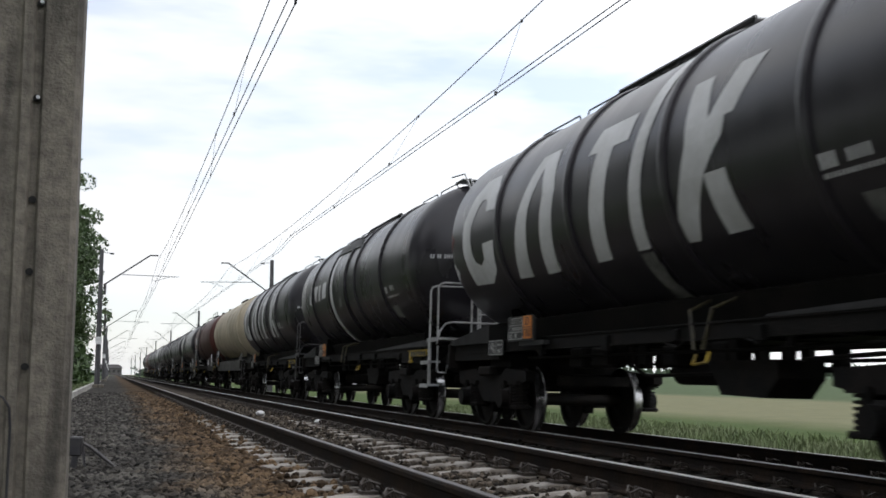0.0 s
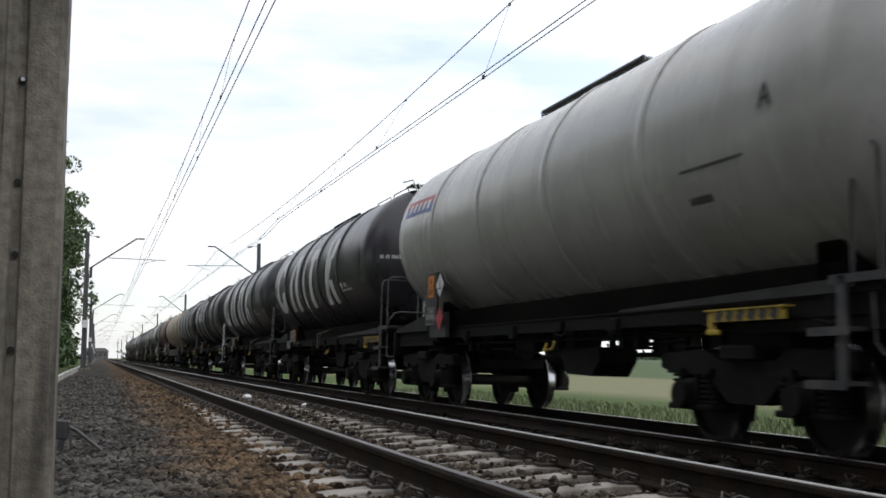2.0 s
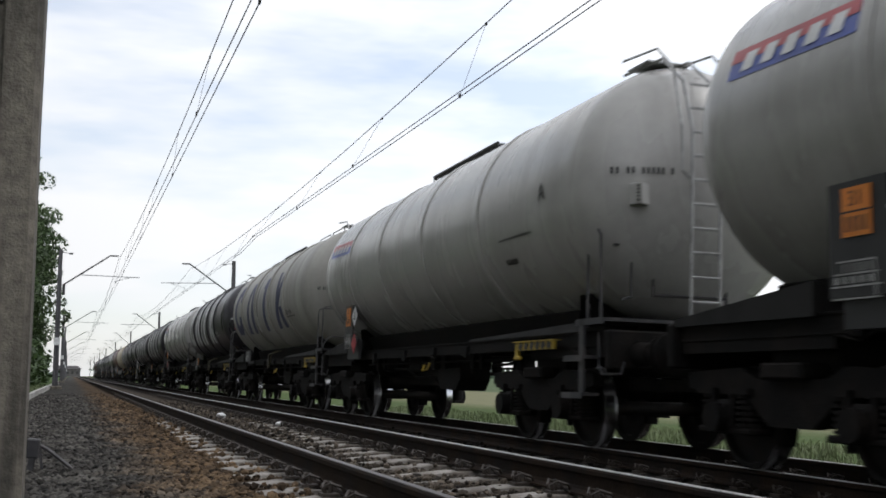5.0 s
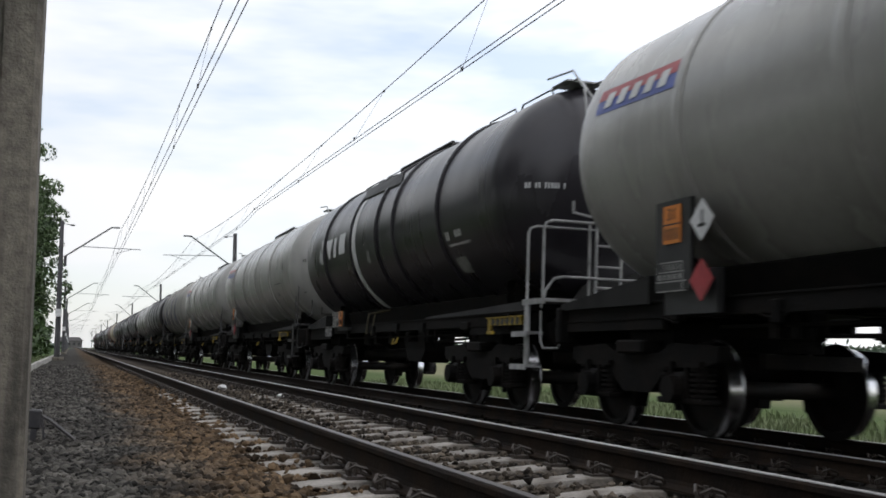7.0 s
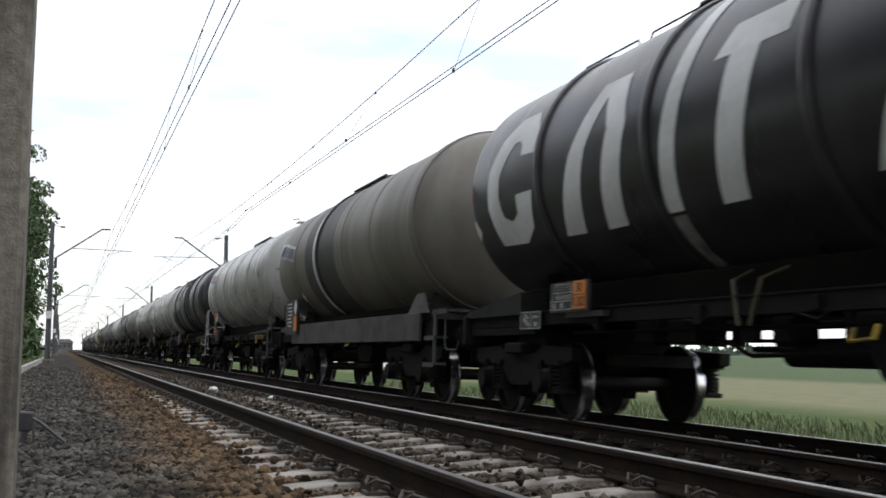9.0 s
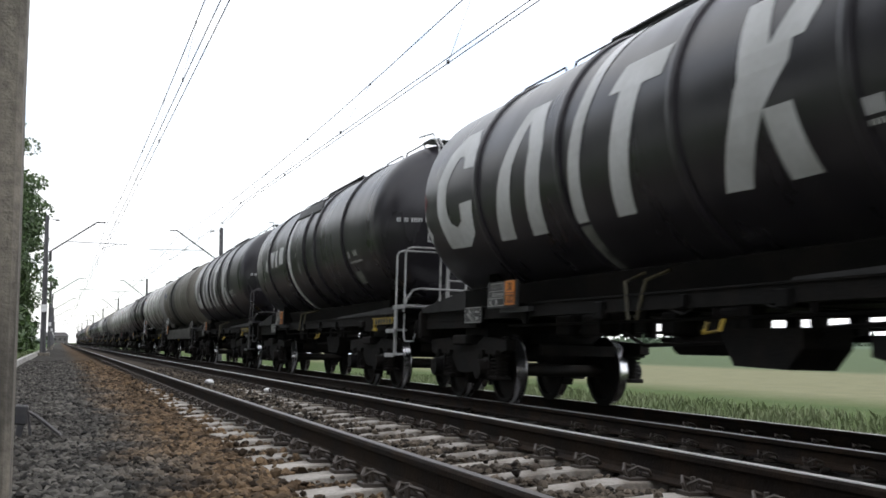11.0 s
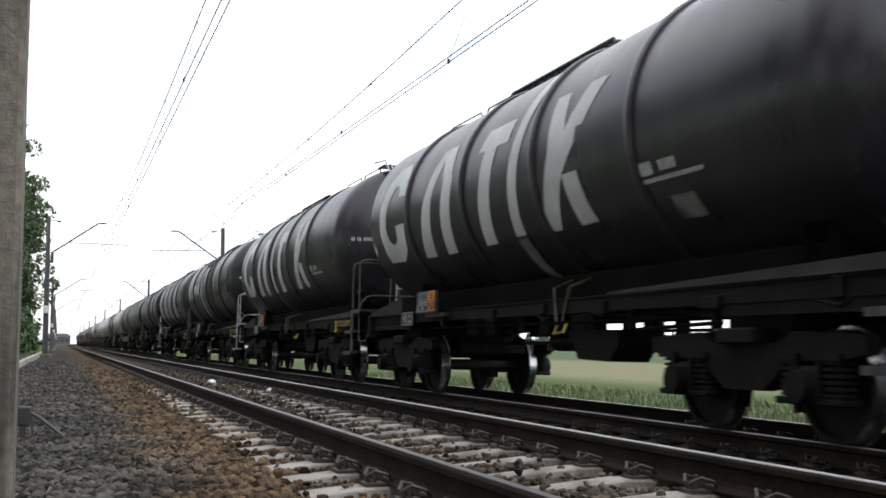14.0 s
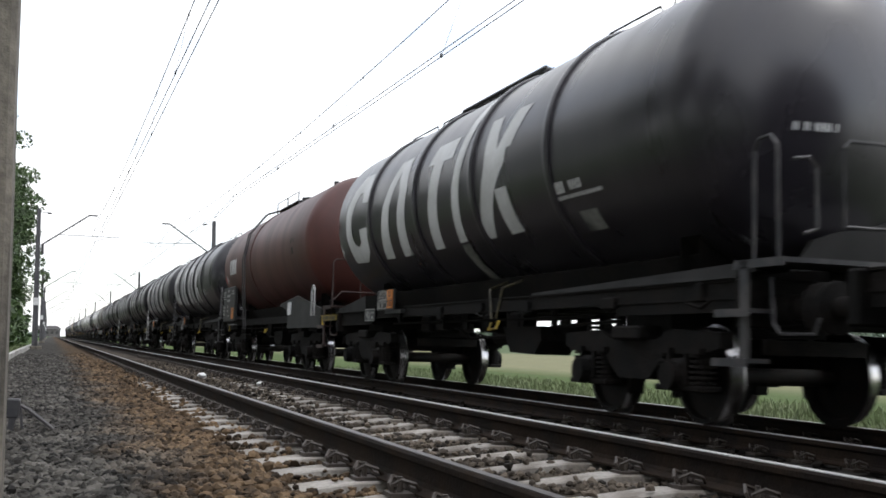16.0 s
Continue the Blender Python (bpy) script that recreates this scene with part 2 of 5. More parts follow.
def ground_material():
    """Ballast bed by the tracks, then verge, pale ripening crop and far green fields, by distance from the line."""
    # tone below the stones' own: shade of the gaps between them, put into the colour
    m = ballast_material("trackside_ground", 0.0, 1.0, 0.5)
    n, k = m.node_tree.nodes, m.node_tree.links
    b = n["Principled BSDF"]
    now = b.inputs["Base Color"].links[0].from_socket
    g = n.new("ShaderNodeNewGeometry")
    s = n.new("ShaderNodeSeparateXYZ")
    k.new(g.outputs["Position"], s.inputs[0])
    wob = n.new("ShaderNodeTexNoise")
    wob.inputs["Scale"].default_value = 0.25
    k.new(g.outputs["Position"], wob.inputs["Vector"])
    patch = n.new("ShaderNodeTexNoise")
    patch.inputs["Scale"].default_value, patch.inputs["Detail"].default_value = 0.9, 6
    k.new(g.outputs["Position"], patch.inputs["Vector"])
    for edge, width, colour in ((-1.25, -0.25, (0.055, 0.085, 0.028)), (8.7, 0.8, (0.055, 0.080, 0.026)), (22.0, 5.0, (0.155, 0.152, 0.088)), (46.0, 6.0, (0.07, 0.095, 0.048)), (260.0, 40, (0.075, 0.105, 0.065))):
        r = n.new("ShaderNodeMapRange")
        r.inputs[1].default_value, r.inputs[2].default_value = edge, edge + width
        k.new(s.outputs["X"], r.inputs[0])
        tone = n.new("ShaderNodeMix")
        tone.data_type = "RGBA"
        tone.inputs[6].default_value = (*[v * 0.75 for v in colour], 1)
        tone.inputs[7].default_value = (*[v * 1.25 for v in colour], 1)
        k.new(patch.outputs["Fac"], tone.inputs[0])
        mix = n.new("ShaderNodeMix")
        mix.data_type = "RGBA"
        k.new(r.outputs[0], mix.inputs[0])
        k.new(now, mix.inputs[6])
        k.new(tone.outputs[2], mix.inputs[7])
        now = mix.outputs[2]
    k.new(now, b.inputs["Base Color"])
    return m


GROUND = ground_material()
GROUND.node_tree.nodes["Principled BSDF"].inputs["Specular IOR Level"].default_value = 0.06


# ---- mesh helpers ----
def box(bm, centre, size, turn=(0, 0, 0), bevel=0.0):
    m = pose(*centre, *turn) @ Matrix.Diagonal((*size, 1))
    made = bmesh.ops.create_cube(bm, size=1, matrix=m)
    if bevel:
        edges = {e for v in made["verts"] for e in v.link_edges}
        bmesh.ops.bevel(bm, geom=list(edges), offset=bevel, segments=1, affect="EDGES")


def rod(bm, a, b, r, seg=8, r2=None):
    a, b = Vector(a), Vector(b)
    d = b - a
    m = Matrix.Translation((a + b) / 2) @ d.to_track_quat("Z", "Y").to_matrix().to_4x4()
    bmesh.ops.create_cone(bm, cap_ends=True, segments=seg, radius1=r, radius2=r if r2 is None else r2, depth=d.length, matrix=m)


def tube(bm, points, r, seg=6):
    """A bent pipe through the points, mitred at the bends."""
    pts = [Vector(p) for p in points]
    rings = []
    side = None
    for i, p in enumerate(pts):
        d = ((pts[min(i + 1, len(pts) - 1)] - p).normalized() + (p - pts[max(i - 1, 0)]).normalized()).normalized()
        if side is None:
            side = d.orthogonal().normalized()
        side = (side - side.dot(d) * d).normalized()
        up = d.cross(side)
        rings.append([bm.verts.new(p + r * (math.cos(a) * side + math.sin(a) * up)) for a in (math.tau * j / seg for j in range(seg))])
    for r0, r1 in zip(rings, rings[1:]):
        for j in range(seg):
            bm.faces.new((r0[j], r0[(j + 1) % seg], r1[(j + 1) % seg], r1[j]))
    bm.faces.new(rings[0][::-1])
    bm.faces.new(rings[-1])


def lathe(bm, profile, seg=48, centre=(0, 0, 0), caps=False):
    """Turns (y, radius) pairs about the lengthwise axis through centre."""
    cx, cy, cz = centre
    rings = []
    for y, r in profile:
        if r < 1e-5:
            rings.append([bm.verts.new((cx, cy + y, cz))])
        else:
            rings.append([bm.verts.new((cx + r * math.cos(a), cy + y, cz + r * math.sin(a))) for a in (math.tau * j / seg for j in range(seg))])
    for r0, r1 in zip(rings, rings[1:]):
        if len(r0) == 1 and len(r1) == 1:
            continue
        for j in range(seg):
            q = [r0[0]] if len(r0) == 1 else [r0[(j + 1) % seg], r0[j]]
            q += [r1[0]] if len(r1) == 1 else [r1[j], r1[(j + 1) % seg]]
            bm.faces.new(q)


def part(name, bm, mat, parent=None, label="", smooth=False, at=None):
    me = bpy.data.meshes.new(name)
    bmesh.ops.recalc_face_normals(bm, faces=bm.faces)
    bm.to_mesh(me)
    bm.free()
    me.materials.append(mat)
    if smooth:
        me.polygons.foreach_set("use_smooth", [True] * len(me.polygons))
        me.set_sharp_from_angle(angle=radians(35))
    ob = new(name, me)
    ob.parent = parent
    if at is not None:
        ob.matrix_basis = at
    if label:
        ob["label"] = label
    return ob


def arrays(name, verts, faces, mat, parent=None):
    me = bpy.data.meshes.new(name)
    me.from_pydata(verts.tolist(), [], faces.tolist())
    me.materials.append(mat)
    ob = new(name, me)
    ob.parent = parent
    return ob


def lettering(name, text, size, mat, parent, at, label=""):
    cu = bpy.data.curves.new(name, "FONT")
    cu.body, cu.size, cu.align_x, cu.align_y, cu.extrude = text, size, "CENTER", "CENTER", 0.002
    tmp = bpy.data.objects.new(name, cu)
    me = bpy.data.meshes.new_from_object(tmp)
    bpy.data.objects.remove(tmp)
    me.materials.append(mat)
    ob = new(name, me)
    ob.parent, ob.matrix_basis = parent, at
    return ob


FACE_NEAR = pose(0, 0, 0, 90, 0, -90)   # flat writing turned to face the near side of the line


# ---- tracks and ground ----
GAUGE = 1.505
NEAR_X, NEAR_Z, NEAR_LEAN = 2.40, -0.0144, 1.1
FAR_X, FAR_Z, FAR_LEAN = 6.60, -0.291, 1.43
LINE_END = 740.0


def shoulder(x):
    """Height of the formation across the line."""
    pts = [(-400, -1.6), (-30, -1.0), (-6, -0.55), (-1.45, -0.22), (-1.15, -0.20), (-0.2, -0.215), (0.5, -0.20), (0.95, -0.20), (1.2, -0.222), (3.6, -0.262), (3.9, -0.26), (4.5, -0.36), (5.1, -0.47), (8.1, -0.53), (8.6, -0.60), (10.0, -1.15), (13, -1.30), (60, -1.3), (400, -1.0), (3000, 0.4)]
    for (x0, z0), (x1, z1) in zip(pts, pts[1:]):
        if x <= x1:
            return z0 + (z1 - z0) * (x - x0) / (x1 - x0)
    return pts[-1][1]


def build_ground():
    xs = [-3000, -400, -120, -30, -12, -6, -3, -2, -1.45, -1.2] + [round(-1.1 + 0.2 * i, 2) for i in range(51)] + [9.5, 10, 11, 12, 13, 16, 20, 30, 45, 60, 100, 200, 400, 900, 3000]
    ys = [-300, -60, -20] + [round(-8 + 0.4 * i, 2) for i in range(121)] + [42, 46, 50, 56, 64, 74, 90, 110, 140, 180, 240, 320, 420, 560, 740, 1000, 1600, 3000]
    v = np.array([(x, y, shoulder(x) + (0.018 * noise.noise((x * 1.3, y * 1.3, 0)) if -1 < x < 9 else 0.10 * noise.noise((x * 0.2, y * 0.2, 3)) if 10 < x < 100 else 0)) for y in ys for x in xs])
    w = len(xs)
    f = np.array([(j * w + i, j * w + i + 1, (j + 1) * w + i + 1, (j + 1) * w + i) for j in range(len(ys) - 1) for i in range(w - 1)])
    tagged(arrays("ground", v, f, GROUND), "crushed-stone ballast formation with grass verge and crop fields", "ground", kind="structure")


def rail_mesh(bm, length):
    prof = [(-0.075, 0), (-0.075, 0.012), (-0.02, 0.03), (-0.009, 0.05), (-0.009, 0.12), (-0.034, 0.135), (-0.036, 0.160), (-0.030, 0.170), (0, 0.1725), (0.030, 0.170), (0.036, 0.160), (0.034, 0.135), (0.009, 0.12), (0.009, 0.05), (0.02, 0.03), (0.075, 0.012), (0.075, 0)]
    rings = [[bm.verts.new((x, y, z - 0.1725)) for x, z in prof] for y in (-12.0, 20.0, 80.0, length)]
    for a, b in zip(rings, rings[1:]):
        for i in range(len(prof)):
            j = (i + 1) % len(prof)
            bm.faces.new((a[i], a[j], b[j], b[i]))


def build_track(x, z, lean, y_first, singles, concrete):
    track = tagged(new("railway_track"), "railway track of rusty steel rails on concrete sleepers in ballast", "track", "railway tracks", "structure")
    track.matrix_basis = pose(x, 0, z, 0, lean, 0)
    for side in (-1, 1):
        bm = bmesh.new()
        rail_mesh(bm, LINE_END)
        rail = part("rail", bm, RAIL_SIDE, track, "rusty steel rail with a polished running surface", at=pose(side * GAUGE / 2, 0, 0))
        bm = bmesh.new()
        box(bm, (0, 364, 0.0012), (0.046, 752, 0.004))
        # the painted glint is left off the nearest rail only
        part("running_surface", bm, DULL_HEAD if concrete is SLEEPER and side < 0 else GLINT_HEAD, rail, "polished steel running band")
    bm = bmesh.new()
    pr = [(-1.3, 0.15, -0.04), (-0.95, 0.14, -0.005), (-0.5, 0.125, 0.0), (0, 0.11, -0.045), (0.5, 0.125, 0.0), (0.95, 0.14, -0.005), (1.3, 0.15, -0.04)]
    rings = []
    for sx, hw, top in pr:
        rings.append([bm.verts.new(p) for p in ((sx, -hw, -0.2), (sx, -hw * 0.82, top - 0.008), (sx, -hw * 0.72, top), (sx, hw * 0.72, top), (sx, hw * 0.82, top - 0.008), (sx, hw, -0.2))])
    for a, b in zip(rings, rings[1:]):
        for i in range(5):
            bm.faces.new((a[i], a[i + 1], b[i + 1], b[i]))
    bm.faces.new(rings[0])
    bm.faces.new(rings[-1][::-1])
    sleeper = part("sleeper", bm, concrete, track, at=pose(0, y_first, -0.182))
    bm = bmesh.new()
    for dy in (-0.055, 0.055):
        tube(bm, [(-0.10, dy * 0.3, 0.0), (-0.12, dy * 0.5, 0.05), (-0.09, dy * 1.4, 0.078), (-0.03, dy * 1.6, 0.060), (0.0, dy * 1.2, 0.030), (-0.03, dy * 0.4, 0.035)], 0.010, 5)
    rod(bm, (-0.075, 0, -0.01), (-0.075, 0, 0.085), 0.014, 6)
    box(bm, (-0.07, 0, 0.005), (0.13, 0.13, 0.02))
    clip = part("rail_clip", bm, CLIP, track, at=pose(-GAUGE / 2 - 0.05, y_first, -0.178))
    spots = []
    for n in range(-8, singles - 8):
        y = y_first + 0.6 * n
        if n:
            s = sleeper.copy()
            s.matrix_basis = pose(0, y, -0.182 + 0.006 * math.sin(7.3 * n) - (0.02 if n > 22 else 0) - (0.05 if n > 44 else 0), 0, 0, 0.5 * math.sin(3.1 * n))
            scene.collection.objects.link(s)
        spots += [(y, sx * GAUGE / 2 + d * 0.05, 180 if d > 0 else 0) for sx in (-1, 1) for d in (-1, 1)]
    for y, cx, turn in spots[: 4 * (70 if singles > 60 else 20)]:
        if y == y_first and cx < -GAUGE / 2 and turn == 0:
            continue
        c = clip.copy()
        c.matrix_basis = pose(cx, y, -0.178, 0, 0, turn)
        scene.collection.objects.link(c)
    # the sleepers beyond, joined
    n0 = singles - 8
    count = int((LINE_END - y_first) / 0.6) - n0
    me = sleeper.data
    base = np.array([v.co[:] for v in me.vertices])
    faces = [tuple(p.vertices) for p in me.polygons]
    vs, fs = [], []
    for i in range(count):
        vs.append(base + (0, y_first + 0.6 * (n0 + i), -0.235))
        fs += [tuple(a + i * len(base) for a in p) for p in faces]
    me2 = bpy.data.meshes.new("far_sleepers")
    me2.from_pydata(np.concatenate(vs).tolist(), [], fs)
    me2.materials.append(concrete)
    far = tagged(new("far_sleepers", me2), kind="stuff")
    far.parent = track
    return track


def build_stones():
    """Loose ballast stones, thick near the path and thinner with distance."""
    rng = np.random.default_rng(7)
    phi = (1 + 5 ** 0.5) / 2
    ico = np.array([(-1, phi, 0), (1, phi, 0), (-1, -phi, 0), (1, -phi, 0), (0, -1, phi), (0, 1, phi), (0, -1, -phi), (0, 1, -phi), (phi, 0, -1), (phi, 0, 1), (-phi, 0, -1), (-phi, 0, 1)]) / 1.9
    tri = np.array([(0, 11, 5), (0, 5, 1), (0, 1, 7), (0, 7, 10), (0, 10, 11), (1, 5, 9), (5, 11, 4), (11, 10, 2), (10, 7, 6), (7, 1, 8), (3, 9, 4), (3, 4, 2), (3, 2, 6), (3, 6, 8), (3, 8, 9), (4, 9, 5), (2, 4, 11), (6, 2, 10), (8, 6, 7), (9, 8, 1)])
    zones = [(-0.6, 1.15, 3.4, 9.0, 14500, 0.029), (-1.1, 1.2, 9.0, 20.0, 19000, 0.031), (-1.1, 1.2, 20.0, 45.0, 12000, 0.038), (1.0, 3.9, 3.2, 14.0, 15000, 0.026), (1.0, 3.9, 14.0, 34.0, 13000, 0.030), (3.8, 5.2, 5.0, 30.0, 5000, 0.03), (5.0, 8.6, 5.0, 30.0, 6000, 0.032)]
    vs, fs, n = [], [], 0
    for x0, x1, y0, y1, count, size in zones:
        px = rng.uniform(x0, x1, count)
        py = y0 + (y1 - y0) * rng.uniform(0, 1, count) ** 1.25
        for x, y in zip(px, py):
            k = round((y - 4.774) / 0.6)
            on_sleeper = abs(y - 4.774 - 0.6 * k) < 0.15 and (1.1 < x < 3.7 or 5.3 < x < 7.9)
            if on_sleeper and rng.uniform() > (0.07 if y < 12 else 0.10 + (y - 12) * 0.055):
                continue
            s = size * rng.uniform(0.55, 1.35) * np.array([1, rng.uniform(0.7, 1.1), rng.uniform(0.5, 0.9)])
            a = rng.uniform(0, 6.28)
            q = ico * rng.uniform(0.58, 1.30, (12, 1)) * s
            tilt = rng.uniform(-0.7, 0.7)
            q = np.stack([q[:, 0], q[:, 1] * math.cos(tilt) - q[:, 2] * math.sin(tilt), q[:, 1] * math.sin(tilt) + q[:, 2] * math.cos(tilt)], 1)
            q = np.stack([q[:, 0] * math.cos(a) - q[:, 1] * math.sin(a), q[:, 0] * math.sin(a) + q[:, 1] * math.cos(a), q[:, 2]], 1)
            z = shoulder(x) + size * rng.uniform(-0.3, 1.0) + (0.034 if on_sleeper else 0)
            vs.append(q + (x, y, z))
            fs.append(tri + n)
            n += 12
    tagged(arrays("ballast_stones", np.concatenate(vs), np.concatenate(fs), BALLAST_STONE), "loose grey and rust-brown crushed stone", "ballast", kind="stuff")


def build_kerb():
    kerb = tagged(new("kerb"), "pale concrete kerb of slabs along the gravel path", "kerb", kind="structure")
    bm = bmesh.new()
    box(bm, (0, 0, 0), (0.12, 1.98, 0.30), bevel=0.015)
    first = part("kerb_slab", bm, material("kerb_concrete", (0.40, 0.39, 0.36), 0.85, stain=2, grain=30, bump=0.2, per_object=0.1), kerb, at=pose(-1.16, 12, -0.13))
    for i in range(1, 48):
        s = first.copy()
        s.matrix_basis = pose(-1.16 + 0.01 * math.sin(2.7 * i), 12 + 2.0 * i, -0.13 + 0.01 * math.sin(1.9 * i), 0, 0, 0.3 * math.sin(i))
        scene.collection.objects.link(s)


def build_grass():
    rng = np.random.default_rng(3)
    vs, fs, n = [], [], 0
    for x0, x1, y0, y1, count, h in ((9.4, 12, 4, 40, 9000, 0.22), (12, 19, 6, 60, 11000, 0.22), (-4.5, -1.35, 14, 70, 7000, 0.22), (-0.75, -0.52, 12.3, 13.0, 90, 0.12)):
        for x, y in zip(rng.uniform(x0, x1, count), rng.uniform(y0, y1, count)):
            z, a, hh = shoulder(x), rng.uniform(0, 6.28), h * rng.uniform(0.5, 1.4)
            lx, ly = rng.normal(0, 0.3, 2) * hh
            w = 0.03 * (1 + hh)
            dx, dy = math.cos(a) * w, math.sin(a) * w
            vs += [(x - dx, y - dy, z - 0.05), (x + dx, y + dy, z - 0.05), (x + lx * 0.4 + dx * 0.7, y + ly * 0.4 + dy * 0.7, z + hh * 0.6), (x + lx, y + ly, z + hh)]
            fs += [(n, n + 1, n + 2), (n, n + 2, n + 3)]
            n += 4
    tagged(arrays("grass", np.array(vs), np.array(fs), GRASS), "tall green meadow grass along the embankment", "grass", kind="stuff")


# ---- tank wagons ----
R, AXIS = 1.49, 2.97      # tank radius and height of its axis over the rails
WHEEL_R = 0.46
DOME = [-5.53, 6.37]      # where the cylinder gives way to its domed ends


def dish(y0, y1, r=R, depth=0.75):
    """Profile of a tank with domed ends, from its rear cylinder edge to its front one."""
    pts = [(y0 - depth * math.cos(a), r * math.sin(a)) for a in (math.pi / 2 * i / 10 for i in range(10))]
    pts += [(y0 + (y1 - y0) * i / 12, r) for i in range(13)]
    pts += [(y1 + depth * math.cos(a), r * math.sin(a)) for a in (math.pi / 2 * i / 10 for i in range(9, -1, -1))]
    return [(y, 0.0 if q < 1e-4 else q) for y, q in pts]


def on_tank(y, angle, lift=0.005, r=R, axis=AXIS):
    a = radians(angle)
    over = max(0.0, DOME[0] - y, y - DOME[1]) / 0.75
    r = r * math.sqrt(max(0.0, 1 - over * over))
    return Vector((-(r + lift) * math.cos(a), y - (lift if y < DOME[0] else 0), axis + (r + lift) * math.sin(a)))


def painted(bm, quads, lift=0.005, r=R, axis=AXIS):
    """Quads given by corners (y, angle), bent onto the near side of the tank."""
    for c in quads:
        def steps_for(*pairs):
            return max(1, int(max(abs(p[1] - q[1]) for p, q in pairs) / 5) + 1)
        n, m = steps_for((c[0], c[3]), (c[1], c[2])), steps_for((c[0], c[1]), (c[3], c[2]))
        rows = []
        for i in range(n + 1):
            f = i / n
            a = [c[0][k] + (c[3][k] - c[0][k]) * f for k in (0, 1)]
            b = [c[1][k] + (c[2][k] - c[1][k]) * f for k in (0, 1)]
            rows.append([bm.verts.new(on_tank(a[0] + (b[0] - a[0]) * j / m, a[1] + (b[1] - a[1]) * j / m, lift, r, axis)) for j in range(m + 1)])
        for p, q in zip(rows, rows[1:]):
            for j in range(m):
                bm.faces.new((p[j], p[j + 1], q[j + 1], q[j]))


def hoop(bm, y, width, lift, r=R, axis=AXIS):
    lathe(bm, [(y - width / 2, r - 0.01), (y - width / 2, r + lift * 0.6), (y - width / 4, r + lift), (y + width / 4, r + lift), (y + width / 2, r + lift * 0.6), (y + width / 2, r - 0.01)], 48, (0, 0, axis))


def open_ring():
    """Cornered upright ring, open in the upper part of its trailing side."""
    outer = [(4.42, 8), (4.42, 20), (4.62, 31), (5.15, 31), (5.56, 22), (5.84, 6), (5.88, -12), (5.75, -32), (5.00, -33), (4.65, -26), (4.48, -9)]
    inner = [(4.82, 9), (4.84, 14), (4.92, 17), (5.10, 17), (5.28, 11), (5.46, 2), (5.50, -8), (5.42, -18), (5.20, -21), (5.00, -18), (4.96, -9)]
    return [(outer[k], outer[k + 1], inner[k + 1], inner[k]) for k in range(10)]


def wheelset():
    """Two wheels on an axle; its middle is the origin."""
    bm = bmesh.new()
    prof = [(-0.01, 0.10), (-0.06, 0.12), (-0.07, 0.20), (-0.02, 0.30), (-0.02, 0.39), (-0.083, 0.405), (-0.085, WHEEL_R - 0.014), (0.045, WHEEL_R + 0.004), (0.055, WHEEL_R + 0.026), (0.070, WHEEL_R + 0.026), (0.070, 0.405), (0.03, 0.39), (0.02, 0.30), (0.06, 0.20), (0.10, 0.12), (0.10, 0.09)]
    seg = 40
    for side in (-1, 1):
        rings = [[bm.verts.new((side * (GAUGE / 2 - y), r * math.cos(a), r * math.sin(a))) for a in (math.tau * j / seg for j in range(seg))] for y, r in prof]
        for p, q in zip(rings, rings[1:]):
            for j in range(seg):
                bm.faces.new((p[j], p[(j + 1) % seg], q[(j + 1) % seg], q[j]))
    rod(bm, (-1.05, 0, 0), (1.05, 0, 0), 0.085, 12)
    return bm


def tread_band(side):
    bm = bmesh.new()
    seg = 40
    for side in (side,):
        rings = [[bm.verts.new((side * (GAUGE / 2 - y), r * math.cos(a), r * math.sin(a))) for a in (math.tau * j / seg for j in range(seg))] for y, r in ((-0.082, WHEEL_R - 0.010), (0.044, WHEEL_R + 0.007), (0.053, WHEEL_R + 0.030))]
        for p, q in zip(rings, rings[1:]):
            for j in range(seg):
                bm.faces.new((p[j], p[(j + 1) % seg], q[(j + 1) % seg], q[j]))
    return bm


